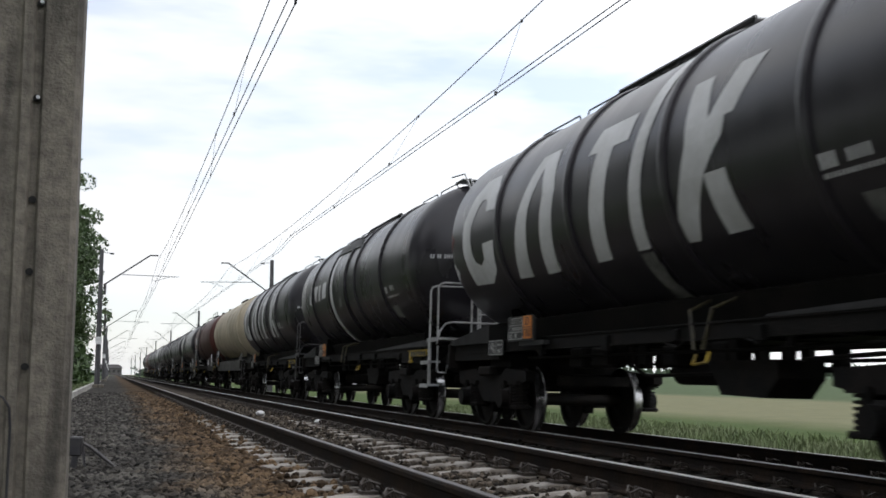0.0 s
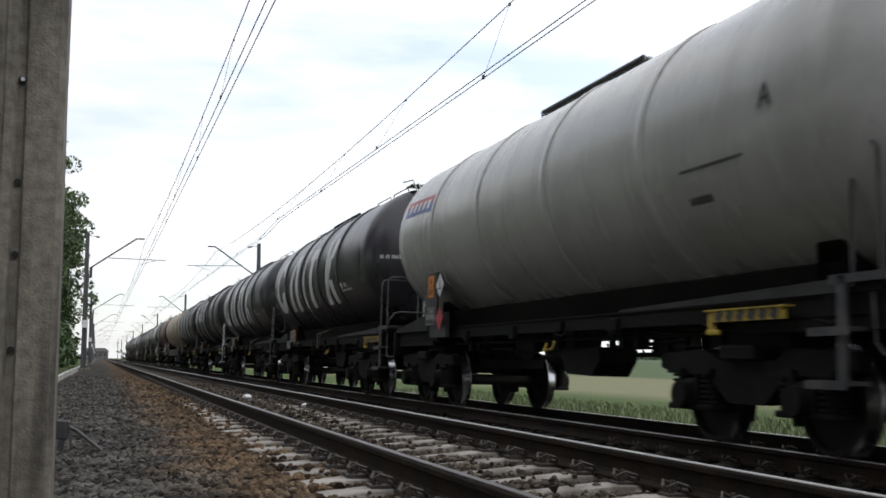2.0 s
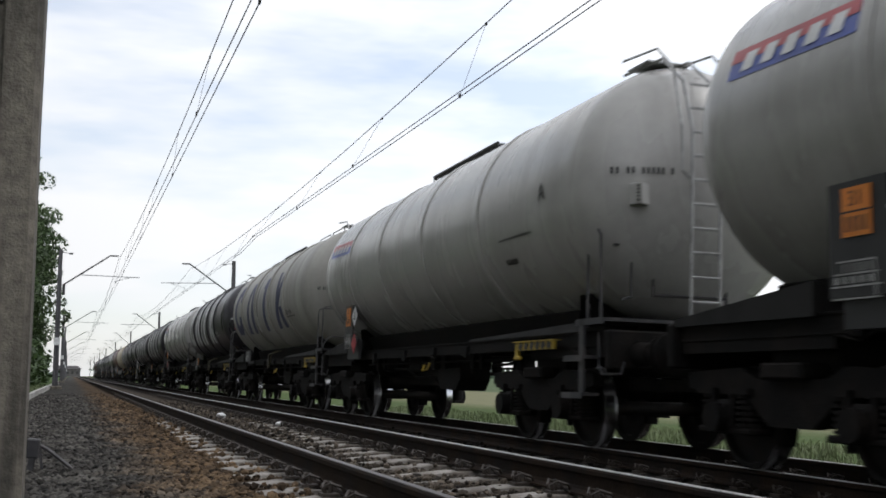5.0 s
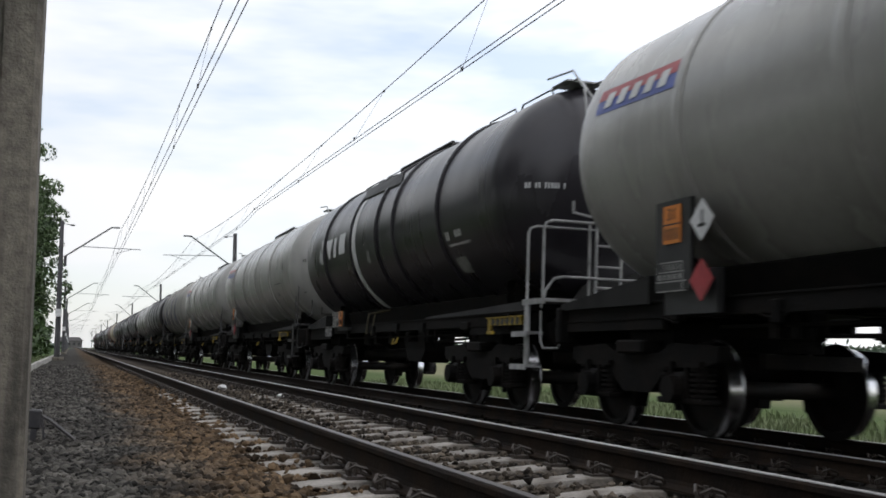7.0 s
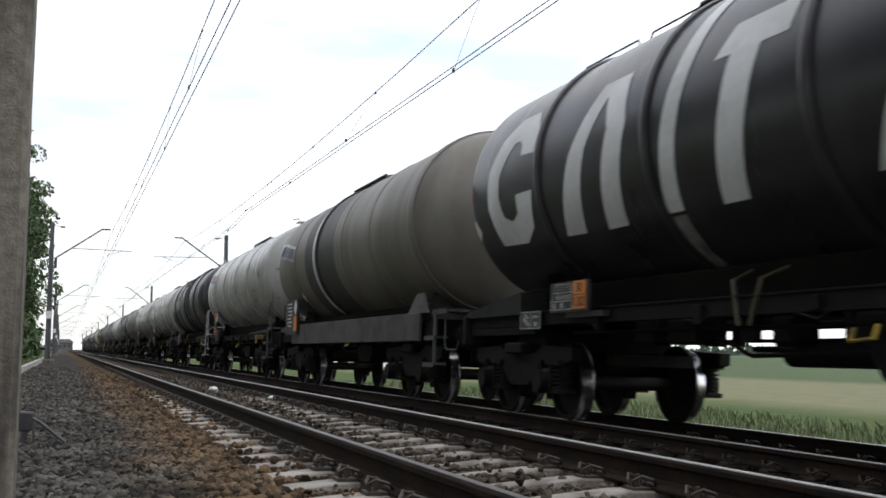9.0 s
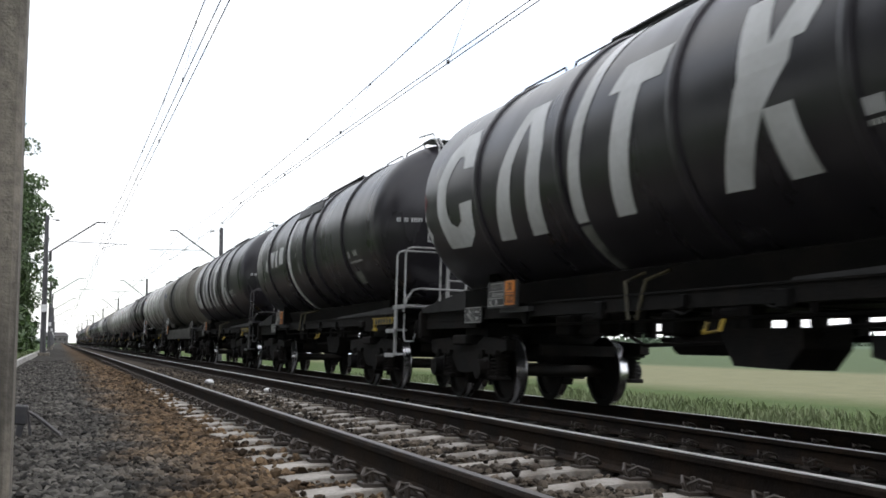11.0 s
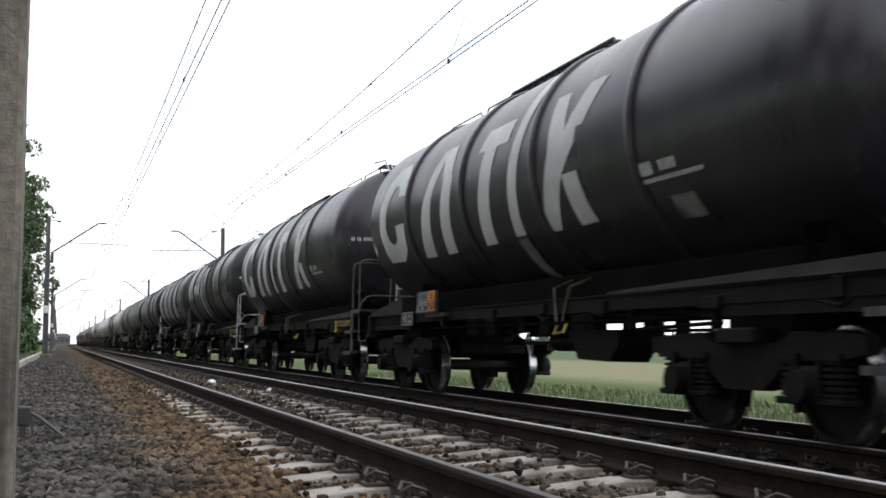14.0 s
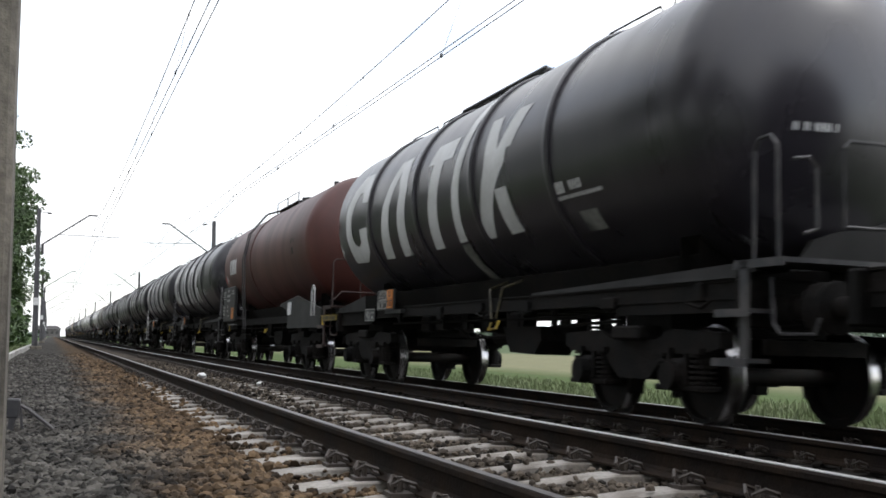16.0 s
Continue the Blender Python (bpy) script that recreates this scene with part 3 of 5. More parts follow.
def bogie_frame():
    """Side frames dipping between the axles, coil springs in baskets, axle boxes, bolster and brake blocks."""
    bm = bmesh.new()
    for s in (-1, 1):
        x = s * 1.0
        outline = [(-1.52, 0.86), (-1.52, 0.72), (-1.22, 0.66), (-0.62, 0.66), (-0.42, 0.50), (-0.28, 0.40), (0.28, 0.40), (0.42, 0.50), (0.62, 0.66), (1.22, 0.66), (1.52, 0.72), (1.52, 0.86), (0.70, 0.90), (0.45, 0.80), (-0.45, 0.80), (-0.70, 0.90)]
        sides = [[bm.verts.new((x + d, y, z)) for y, z in outline] for d in (-0.07, 0.07)]
        bm.faces.new(sides[0])
        bm.faces.new(sides[1][::-1])
        for i in range(len(outline)):
            j = (i + 1) % len(outline)
            bm.faces.new((sides[0][i], sides[0][j], sides[1][j], sides[1][i]))
        box(bm, (x, 0, 0.86), (0.34, 0.56, 0.14), bevel=0.02)
        for y in (-0.9, 0.9):
            box(bm, (x + s * 0.02, y, 0.47), (0.26, 0.28, 0.30), bevel=0.05)
            rod(bm, (x + s * 0.10, y, 0.46), (x + s * 0.24, y, 0.46), 0.13, 16)
            box(bm, (x, y, 0.345), (0.24, 0.80, 0.06), bevel=0.015)
            for d in (-0.26, 0.26):
                for k in range(6):
                    rod(bm, (x, y + d, 0.385 + 0.05 * k), (x, y + d, 0.412 + 0.05 * k), 0.125, 14)
                rod(bm, (x, y + d, 0.36), (x, y + d, 0.70), 0.075, 8)
                box(bm, (x, y + d, 0.69), (0.26, 0.27, 0.05))
                box(bm, (x + s * 0.11, y + d * 0.55, 0.55), (0.03, 0.05, 0.34))
    box(bm, (0, 0, 0.70), (2.0, 0.46, 0.26))
    box(bm, (0, 0, 0.98), (1.8, 0.9, 0.26))
    box(bm, (0, 0, 0.90), (0.5, 2.6, 0.14))
    for y in (-1.46, 1.46):
        box(bm, (0, y, 0.74), (1.1, 0.09, 0.14))
    for s in (-1, 1):
        for y in (-0.38, 0.38):
            box(bm, (s * 0.78, y, 0.52), (0.17, 0.07, 0.58), (14 if y > 0 else -14, 0, 0))
            rod(bm, (s * 0.76, y, 0.62), (s * 0.76, y, 0.95), 0.025, 6)
    for y in (-0.38, 0.38):
        rod(bm, (-0.8, y, 0.42), (0.8, y, 0.42), 0.035, 6)
    return bm


def add_bogies(wagon, ys):
    for y in ys:
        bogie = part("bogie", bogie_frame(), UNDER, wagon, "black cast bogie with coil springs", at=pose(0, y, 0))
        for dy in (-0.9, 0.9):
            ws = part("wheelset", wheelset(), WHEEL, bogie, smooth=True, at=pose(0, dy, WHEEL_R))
            for side in (-1, 1):
                part("wheel_tread", tread_band(side), TREAD, ws, "bright polished wheel tread", smooth=True)


def add_underframe(wagon, half, shift=0.5, mat=UNDER):
    bm = bmesh.new()
    L = half - 0.62
    for s in (-1, 1):
        box(bm, (s * 1.12, 0, 1.225), (0.06, 2 * L, 0.15))
        for z in (1.15, 1.305):
            box(bm, (s * 1.10, 0, z), (0.14, 2 * L - 0.01, 0.02))
        box(bm, (s * 0.72, 0, 1.44), (0.06, 2 * L - 2.2, 0.40), (0, s * 24, 0))
        for e in (-1, 1):
            box(bm, (s * 1.12, e * (L - 1.15), 1.10), (0.07, 2.2, 0.14))
    box(bm, (0, 0, 1.30), (0.6, 2 * L, 0.26))
    for y in (-L, L):
        box(bm, (0, y, 1.10), (2.5, 0.12, 0.42), bevel=0.02)
    for y in np.linspace(-L + 1.0, L - 1.0, 9):
        box(bm, (0, float(y), 1.23), (2.2, 0.10, 0.15))
    rnd = random.Random(int(half * 100))
    for i in range(22):
        box(bm, (rnd.choice((-0.95, -0.6, 0.5, 0.9)), rnd.uniform(-L + 3, L - 3.4), 1.05), (rnd.uniform(0.05, 0.2), rnd.uniform(0.04, 0.22), 0.24))
    for i in range(5):
        box(bm, (rnd.uniform(-0.9, -0.5), rnd.uniform(-L + 4.2, L - 3.6), 1.03), (rnd.uniform(0.1, 0.3), rnd.uniform(0.3, 0.7), 0.26), bevel=0.03)
    rod(bm, (-0.98, -L + 3, 1.045), (-0.98, L - 3, 1.045), 0.018, 6)
    rod(bm, (0.75, -L + 3, 1.0), (0.75, L - 3, 1.0), 0.022, 6)
    bmesh.ops.translate(bm, verts=bm.verts, vec=(0, shift, 0))
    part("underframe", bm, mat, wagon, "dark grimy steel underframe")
    for y, d in ((shift - half, -1), (shift + half, 1)):
        for s in (-1, 1):
            bm = bmesh.new()
            lathe(bm, [(0, 0.0), (0.005, 0.14), (0.02, 0.215), (0.045, 0.21), (0.06, 0.09), (0.30, 0.09), (0.30, 0.125), (0.60, 0.14), (0.62, 0.19), (0.645, 0.19)], 18)
            for v in bm.verts:
                v.co.y = -v.co.y
            part("buffer", bm, UNDER, wagon, "round steel buffer", smooth=True, at=pose(s * 0.875, y, 1.05, 0, 0, 0 if d > 0 else 180))
        bm = bmesh.new()
        tube(bm, [(0, y - d * 0.66, 1.05), (0, y - d * 0.2, 1.05), (0, y - d * 0.12, 0.98), (0.0, y - d * 0.10, 0.75), (0, y - d * 0.22, 0.70)], 0.04, 6)
        tube(bm, [(0.35, y - d * 0.6, 1.0), (0.36, y - d * 0.35, 0.75), (0.38, y - d * 0.15, 0.62), (0.3, y - d * 0.05, 0.75)], 0.03, 6)
        part("coupling", bm, UNDER, wagon, "draw hook with screw coupling and hose")


def add_saddles(wagon, ys, mat=UNDER):
    for y in ys:
        bm = bmesh.new()
        n = 10
        rows = []
        for i in range(n + 1):
            a = radians(-128 + 76 * i / n)
            rows.append([bm.verts.new((R * math.cos(a), y + d, z)) for d in (-0.16, 0.16) for z in (AXIS + (R + 0.012) * math.sin(a), 1.27)])
        for p, q in zip(rows, rows[1:]):
            bm.faces.new((p[0], p[1], q[1], q[0]))
            bm.faces.new((p[2], q[2], q[3], p[3]))
            bm.faces.new((p[1], p[3], q[3], q[1]))
            bm.faces.new((p[0], q[0], q[2], p[2]))
        part("saddle", bm, mat, wagon, "steel cradle carrying the tank")


def add_brake_gear(wagon, y):
    bm = bmesh.new()
    rings = [[bm.verts.new((x, y + dy, z)) for dy, z in ((-0.05, 0.95), (-0.30, 0.62), (-1.05, 0.60), (-1.25, 0.78), (-1.25, 0.95))] for x in (-0.95, -0.45)]
    bm.faces.new(rings[0])
    bm.faces.new(rings[1][::-1])
    for i in range(5):
        bm.faces.new((rings[0][i], rings[0][(i + 1) % 5], rings[1][(i + 1) % 5], rings[1][i]))
    for dy in (-0.2, -1.1):
        box(bm, (-0.7, y + dy, 1.05), (0.06, 0.08, 0.24))
    rod(bm, (-0.3, y + 0.1, 0.84), (-0.3, y + 1.6, 0.84), 0.13, 14)
    for dy in (0.4, 1.3):
        box(bm, (-0.3, y + dy, 1.05), (0.05, 0.06, 0.3))
    tube(bm, [(-0.8, y - 3.0, 1.0), (-0.8, y - 1.4, 0.95), (-0.75, y - 1.2, 0.86), (-0.75, y + 1.6, 0.80), (-0.8, y + 2.0, 0.95), (-0.8, y + 3.2, 0.96)], 0.022, 6)
    tube(bm, [(0.55, y - 3.4, 0.90), (0.55, y + 3.4, 0.90)], 0.035, 6)
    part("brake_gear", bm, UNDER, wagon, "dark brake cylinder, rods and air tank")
    bm = bmesh.new()
    tube(bm, [(-1.22, y - 0.55, 1.02), (-1.26, y - 0.55, 0.92), (-1.26, y - 0.30, 0.90), (-1.22, y - 0.30, 1.0)], 0.018, 5)
    part("brake_handle", bm, YELLOW, wagon, "yellow brake changeover handle")


def add_top(wagon, walk_y0, walk_y1, mat, rail=True, y_front=5.4, y_rear=-5.2):
    """Manway, inclined grating deck on brackets, and low handrails on the crown of the tank."""
    top = AXIS + R
    bm = bmesh.new()
    rod(bm, (0, (walk_y0 + walk_y1) / 2, top - 0.1), (0, (walk_y0 + walk_y1) / 2, top + 0.06), 0.30, 20)
    rod(bm, (0, (walk_y0 + walk_y1) / 2, top + 0.06), (0, (walk_y0 + walk_y1) / 2, top + 0.11), 0.34, 20)
    part("manway", bm, mat, wagon, "round manway with a bolted lid")
    mid, long = (walk_y0 + walk_y1) / 2 + 0.85, walk_y1 - walk_y0
    y0, y1 = mid - long / 2, mid + long / 2
    for s in (-1, 1):
        bm = bmesh.new()
        for k in range(9):
            box(bm, (s * (0.13 + 0.04 * k), mid, top + 0.035), (0.012, long, 0.03))
        for k in range(13):
            box(bm, (s * 0.28, y0 + long * k / 12, top + 0.012), (0.36, 0.012, 0.022))
        tube(bm, [(s * 0.48, y0, top + 0.045), (s * 0.48, y1, top + 0.045)], 0.026, 5)
        for i in range(5):
            y = y0 + long * i / 4
            tube(bm, [(s * 0.48, y, top + 0.04), (s * 0.48, y, top - 0.12)], 0.014, 5)
            tube(bm, [(s * 0.48, y, top + 0.01), (s * 0.10, y, top + 0.01)], 0.016, 5)
        part("walkway", bm, DARK_STEEL, wagon, "steel grating walkway on brackets along the crown")
    if rail:
        for y0, y1 in ((walk_y1 + 0.5, y_front), (y_rear, walk_y0 - 0.6)):
            if y1 - y0 < 0.6:
                continue
            n = max(1, round((y1 - y0) / 1.5))
            for i in range(n):
                a, b = y0 + (y1 - y0) * i / n, y0 + (y1 - y0) * (i + 0.92) / n
                bm = bmesh.new()
                tube(bm, [(-0.42, a, top - 0.09), (-0.42, a + 0.1, top + 0.06), (-0.42, b - 0.1, top + 0.06), (-0.42, b, top - 0.09)], 0.015, 5)
                part("crown_handrail", bm, DARK_STEEL, wagon)


def add_rear_platform(wagon, half, mat, style, bar_shown=True, ladder_shown=True, bar_at=0.86):
    """End platform with hooped railings, steps, ladder to the crown and a striped warning bar, at the trailing end."""
    y = -half + 0.87
    z = 1.45
    bm = bmesh.new()
    box(bm, (0, y - 0.02, z - 0.02), (2.5, 0.62, 0.04))
    box(bm, (-1.25, y - 0.02, z - 0.035), (0.03, 0.64, 0.07))
    part("end_platform", bm, mat, wagon, "chequer-plate end platform")
    rails = []
    if style == "square":
        rails = [[(-1.24, y + 0.20, z), (-1.24, y + 0.20, z + 0.84), (-1.21, y + 0.20, z + 0.91), (-1.12, y + 0.20, z + 0.94), (-0.30, y + 0.18, z + 0.94), (-0.30, y + 0.18, z)],
                 [(-1.24, y - 0.28, z), (-1.24, y - 0.28, z + 0.86), (-1.21, y - 0.28, z + 0.93), (-1.12, y - 0.28, z + 0.96), (0.4, y - 0.30, z + 0.96)],
                 [(-1.25, y - 0.26, z - 0.12), (-1.20, y - 0.28, z + 0.10), (-1.10, y - 0.29, z + 0.24), (-0.98, y - 0.30, z + 0.27), (0.6, y - 0.32, z + 0.27)],
                 [(-0.62, y - 0.28, z - 0.05), (-0.62, y - 0.28, z + 0.98)], [(-0.85, y - 0.28, z + 1.22), (-0.85, y - 0.28, z + 1.08), (-0.62, y - 0.28, z + 1.04), (-0.42, y - 0.28, z + 1.08), (-0.25, y - 0.28, z + 1.08)],
                 [(0.4, y - 0.32, z), (0.4, y - 0.32, z + 0.96), (1.2, y - 0.32, z + 0.94), (1.2, y - 0.32, z)]]
    elif style == "frame":
        rails = [[(-1.15, y - 0.05, z), (-1.15, y - 0.05, z + 0.92), (-1.08, y - 0.05, z + 0.98), (-0.55, y - 0.06, z + 0.98), (-0.55, y - 0.06, z), (-0.55, y - 0.06, z + 0.98), (0.5, y - 0.08, z + 0.98), (0.5, y - 0.08, z)],
                 [(-1.15, y - 0.05, z + 0.1), (-0.95, y - 0.05, z + 0.30), (0.5, y - 0.08, z + 0.30)]]
    else:
        rails = [[(-1.24, y + 0.05, z - 0.1), (-1.24, y + 0.05, z + 0.90), (-1.24, y - 0.02, z + 0.99), (-1.24, y - 0.16, z + 1.0), (-1.24, y - 0.25, z + 0.91), (-1.24, y - 0.27, z - 0.05)],
                 [(-1.10, y - 0.28, z + 0.80), (-0.95, y - 0.28, z + 0.82), (-0.88, y - 0.28, z + 0.74), (-0.88, y - 0.28, z + 0.24), (-1.0, y - 0.28, z + 0.20)],
                 [(-0.62, y - 0.30, z + 0.25), (-0.62, y - 0.30, z + 0.92), (-0.56, y - 0.30, z + 0.98), (0.3, y - 0.32, z + 0.98), (0.3, y - 0.32, z)],
                 [(-0.62, y - 0.30, z + 0.27), (0.3, y - 0.32, z + 0.27)], [(-0.15, y - 0.31, z + 0.27), (-0.15, y - 0.31, z + 0.98)]]
    for r in rails if style != "bare" else ():
        bm = bmesh.new()
        tube(bm, r, 0.017, 6)
        part("railing", bm, mat, wagon)
    bm = bmesh.new()
    box(bm, (-1.25, y + 0.16, 1.02), (0.03, 0.11, 0.84))
    for zz, dy in ((0.62, 0.30), (1.03, 0.26)):
        box(bm, (-1.20, y + dy, zz), (0.22, 0.50, 0.035))
        box(bm, (-1.31, y + dy, zz - 0.02), (0.012, 0.50, 0.06))
    tube(bm, [(-1.18, y - 0.10, 1.30), (-1.20, y - 0.16, 0.92), (-1.20, y - 0.24, 0.84), (-1.18, y - 0.62, 0.84), (-1.16, y - 0.66, 0.96)], 0.014, 5)
    part("footstep", bm, mat, wagon, "hanging side step")
    if ladder_shown:
        part("end_ladder", _ladder(half), RAILING if bar_shown == "light" else DARK_STEEL, wagon, "ladder up the domed tank end")
    if not bar_shown:
        return
    bar = bmesh.new()
    box(bar, (-1.26, y + bar_at, 1.185), (0.04, 1.16, 0.10))
    box(bar, (-1.25, y + bar_at, 1.242), (0.10, 1.24, 0.014))
    box(bar, (-1.26, y + bar_at + 0.54, 1.11), (0.05, 0.09, 0.18), bevel=0.012)
    box(bar, (-1.27, y + bar_at + 0.50, 1.04), (0.05, 0.20, 0.05), bevel=0.012)
    bar = part("warning_bar", bar, YELLOW, wagon, "yellow and black striped lever bar")
    for k in range(6):
        bm = bmesh.new()
        box(bm, (-1.283, y + bar_at - 0.46 + 0.17 * k, 1.185), (0.006, 0.090, 0.096), (30, 0, 0))
        part("black_stripe", bm, BLACK, bar)


def _ladder(half):
    bm = bmesh.new()
    y = -half + 0.77
    for x in (-0.44, -0.09):
        tube(bm, [(x, y, 1.45), (x, y - 0.04, 3.5), (x, y + 0.16, 4.1), (x, y + 0.6, 4.46), (x, y + 1.5, 4.50)], 0.020, 5)
    for k in range(10):
        rod(bm, (-0.44, y - 0.02, 1.62 + 0.265 * k), (-0.09, y - 0.02, 1.62 + 0.265 * k), 0.016, 5)
    for x in (-0.62, 0.09):
        tube(bm, [(x + (0.16 if x < 0 else -0.16), y - 0.04, 2.95), (x + 0.02, y - 0.10, 3.02), (x, y - 0.12, 3.5), (x, y + 0.06, 4.2), (x, y + 0.4, 4.50), (x, y + 1.2, 4.57)], 0.016, 5)
    box(bm, (-0.26, y + 1.0, 4.475), (0.55, 0.5, 0.02))
    return bm


def add_plates(wagon, y, number=None, mat=None, low=True):
    """Dark board with framed rows of small print and an orange hazard plate beside it, on the sole bar."""
    z = 1.43
    bm = bmesh.new()
    box(bm, (-1.29, y + 0.28, z), (0.03, 0.98, 0.34))
    box(bm, (-1.22, y, z - 0.2), (0.08, 0.9, 0.06))
    board = part("notice_board", bm, BOARD, wagon, "dark steel notice board")
    rows = [(0.44, 0.145, 0.40, 0.012), (0.46, 0.05, 0.48, 0.012), (0.48, -0.045, 0.56, 0.012), (0.48, -0.14, 0.56, 0.012), (0.205, 0.0, 0.012, 0.29), (0.64, 0.10, 0.012, 0.09), (0.70, 0.0, 0.012, 0.09), (0.755, -0.09, 0.012, 0.09), (0.62, -0.09, 0.012, 0.09)]
    rows += [(0.25 + 0.065 * i, 0.10, 0.012, 0.06) for i in range(6)] + [(0.26 + 0.08 * i, 0.0, 0.04, 0.05) for i in range(5)] + [(0.46, -0.095, 0.07, 0.06), (0.68, -0.095, 0.06, 0.05)]
    for dy, dz, w, h in rows:
        bm = bmesh.new()
        box(bm, (-1.307, y + dy, z + dz), (0.004, w, h))
        part("print_bar", bm, PRINT, board)
    if number == "-":
        return
    bm = bmesh.new()
    box(bm, (-1.315, y + 0.0, z + 0.01), (0.012, 0.30, 0.31), bevel=0.004)
    plate = part("hazard_plate", bm, ORANGE, wagon, "orange hazard plate with dark digits")
    bm = bmesh.new()
    box(bm, (-1.3225, y + 0.0, z + 0.01), (0.004, 0.30, 0.010))
    part("divider", bm, BLACK, plate)
    if number:
        for k, t in enumerate(number.split()):
            lettering("number", t, 0.155, BLACK, plate, Matrix.Translation((-1.324, y + 0.0, z + 0.085 - 0.155 * k)) @ FACE_NEAR)
    # small framed pictogram board and sloped end plate at the leading end
    bm = bmesh.new()
    box(bm, (-1.20, y + 1.55, 1.20), (0.02, 0.62, 0.22))
    sign = part("pictogram_board", bm, BLACK, wagon, "small black sign with white frame")
    for dy, dz, w, h, a in ((0, 0.10, 0.60, 0.012, 0), (0, -0.10, 0.60, 0.012, 0), (0.30, 0, 0.012, 0.2, 0), (-0.30, 0, 0.012, 0.2, 0), (-0.02, 0, 0.012, 0.2, 0), (0.12, -0.02, 0.2, 0.05, 25), (0.10, 0.04, 0.12, 0.03, 25), (-0.16, 0.04, 0.14, 0.03, 0), (-0.16, -0.05, 0.1, 0.05, 0)):
        bm = bmesh.new()
        box(bm, (-1.2135, y + 1.55 + dy, 1.20 + dz), (0.004, w, h), (a, 0, 0))
        part("print_bar", bm, PRINT, sign)


def add_drip_strip(wagon):
    """Dusty strip of sheet along the foot of the tank, towards the trailing end."""
    bm = bmesh.new()
    a = [bm.verts.new(p) for p in ((-1.17, -1.9, 1.31), (-1.19, -6.1, 1.32), (-1.14, -6.1, 1.45), (-1.14, -4.2, 1.40), (-1.16, -1.9, 1.34))]
    u = [bm.verts.new(p.co + Vector((0.04, 0, -0.01))) for p in a]
    bm.faces.new(a)
    bm.faces.new(u[::-1])
    for i in range(5):
        bm.faces.new((a[i], a[(i + 1) % 5], u[(i + 1) % 5], u[i]))
    part("drip_strip", bm, UNDER_DUST, wagon, "dusty grey sheet strip")
    rnd = random.Random(8)
    for i in range(7):
        y = -5.4 + 1.75 * i + rnd.uniform(-0.3, 0.3)
        bm = bmesh.new()
        box(bm, (-1.17, y, 1.17 + rnd.uniform(-0.03, 0.05)), (0.07, rnd.uniform(0.08, 0.25), rnd.uniform(0.10, 0.2)), bevel=0.01)
        tube(bm, [(-1.15, y - 0.2, 1.16), (-1.17, y, 1.08), (-1.15, y + 0.3, 1.14)], 0.014, 5)
        part("fitting", bm, UNDER, wagon, "grimy pipe bracket")


def add_end_plate(wagon, y0, y1, mat):
    """Dusty plate that slopes from the tank cradle down to the leading head stock."""
    bm = bmesh.new()
    a = [bm.verts.new((x, y, z)) for x in (-1.22, 1.22) for y, z in ((y0, 1.28), (y0, 1.56), (y1, 1.35), (y1, 1.28))]
    for f in ((0, 1, 2, 3), (7, 6, 5, 4), (0, 4, 5, 1), (1, 5, 6, 2), (2, 6, 7, 3), (3, 7, 4, 0)):
        bm.faces.new([a[i] for i in f])
    part("end_plate", bm, mat, wagon, "dusty sloped end plate")


def add_end_web(wagon, mat):
    """Upright cross plate, hollowed to the tank, between the platform and the trailing domed end."""
    bm = bmesh.new()
    y = DOME[0] - 0.45
    pts = [(-0.5, 1.42), (1.15, 1.42), (1.15, 2.30), (0.9, 2.15), (0.6, 1.95), (0.3, 1.83), (0.0, 1.80), (-0.3, 1.70)]
    sides = [[bm.verts.new((x, y + d, z)) for x, z in pts] for d in (-0.02, 0.02)]
    bm.faces.new(sides[0])
    bm.faces.new(sides[1][::-1])
    for i in range(len(pts)):
        j = (i + 1) % len(pts)
        bm.faces.new((sides[0][i], sides[0][j], sides[1][j], sides[1][i]))
    part("end_web", bm, mat, wagon, "upright cross plate under the domed end")


def marks(wagon, name, items, mat, label=""):
    for q in items:
        bm = bmesh.new()
        painted(bm, q)
        ob = part(name, bm, mat, wagon, label, smooth=True)
        if name == "small_print":
            ob["kind"] = "stuff"


def bars(y0, y1, a0, a1, n, fill=0.65):
    """A row of n upright bars standing for small print."""
    w = (y1 - y0) / n
    return [((y0 + w * i, a0), (y0 + w * (i + fill), a0), (y0 + w * (i + fill), a1), (y0 + w * i, a1)) for i in range(n)]


def dome_print(wagon, x0, x1, z, mat, n=13, height=0.075):
    """A line of small upright bars across the trailing domed end."""
    bm = bmesh.new()
    for i in range(n):
        if i in (2, 5, n - 2):
            continue
        a = x0 + (x1 - x0) * i / n
        b = a + (x1 - x0) / n * 0.55
        vs = []
        for x, dz in ((a, 0), (b, 0), (b, height), (a, height)):
            h = z + dz - AXIS
            vs.append(bm.verts.new((x, DOME[0] - 0.75 * math.sqrt(max(0.0, 1 - (x * x + h * h) / (R * R))) - 0.012, z + dz)))
        bm.faces.new(vs)
    part("small_print", bm, mat, wagon)["kind"] = "stuff"


def start(label, category="tank wagon"):
    return tagged(new("tank_wagon"), label, category, "wagons of the train")


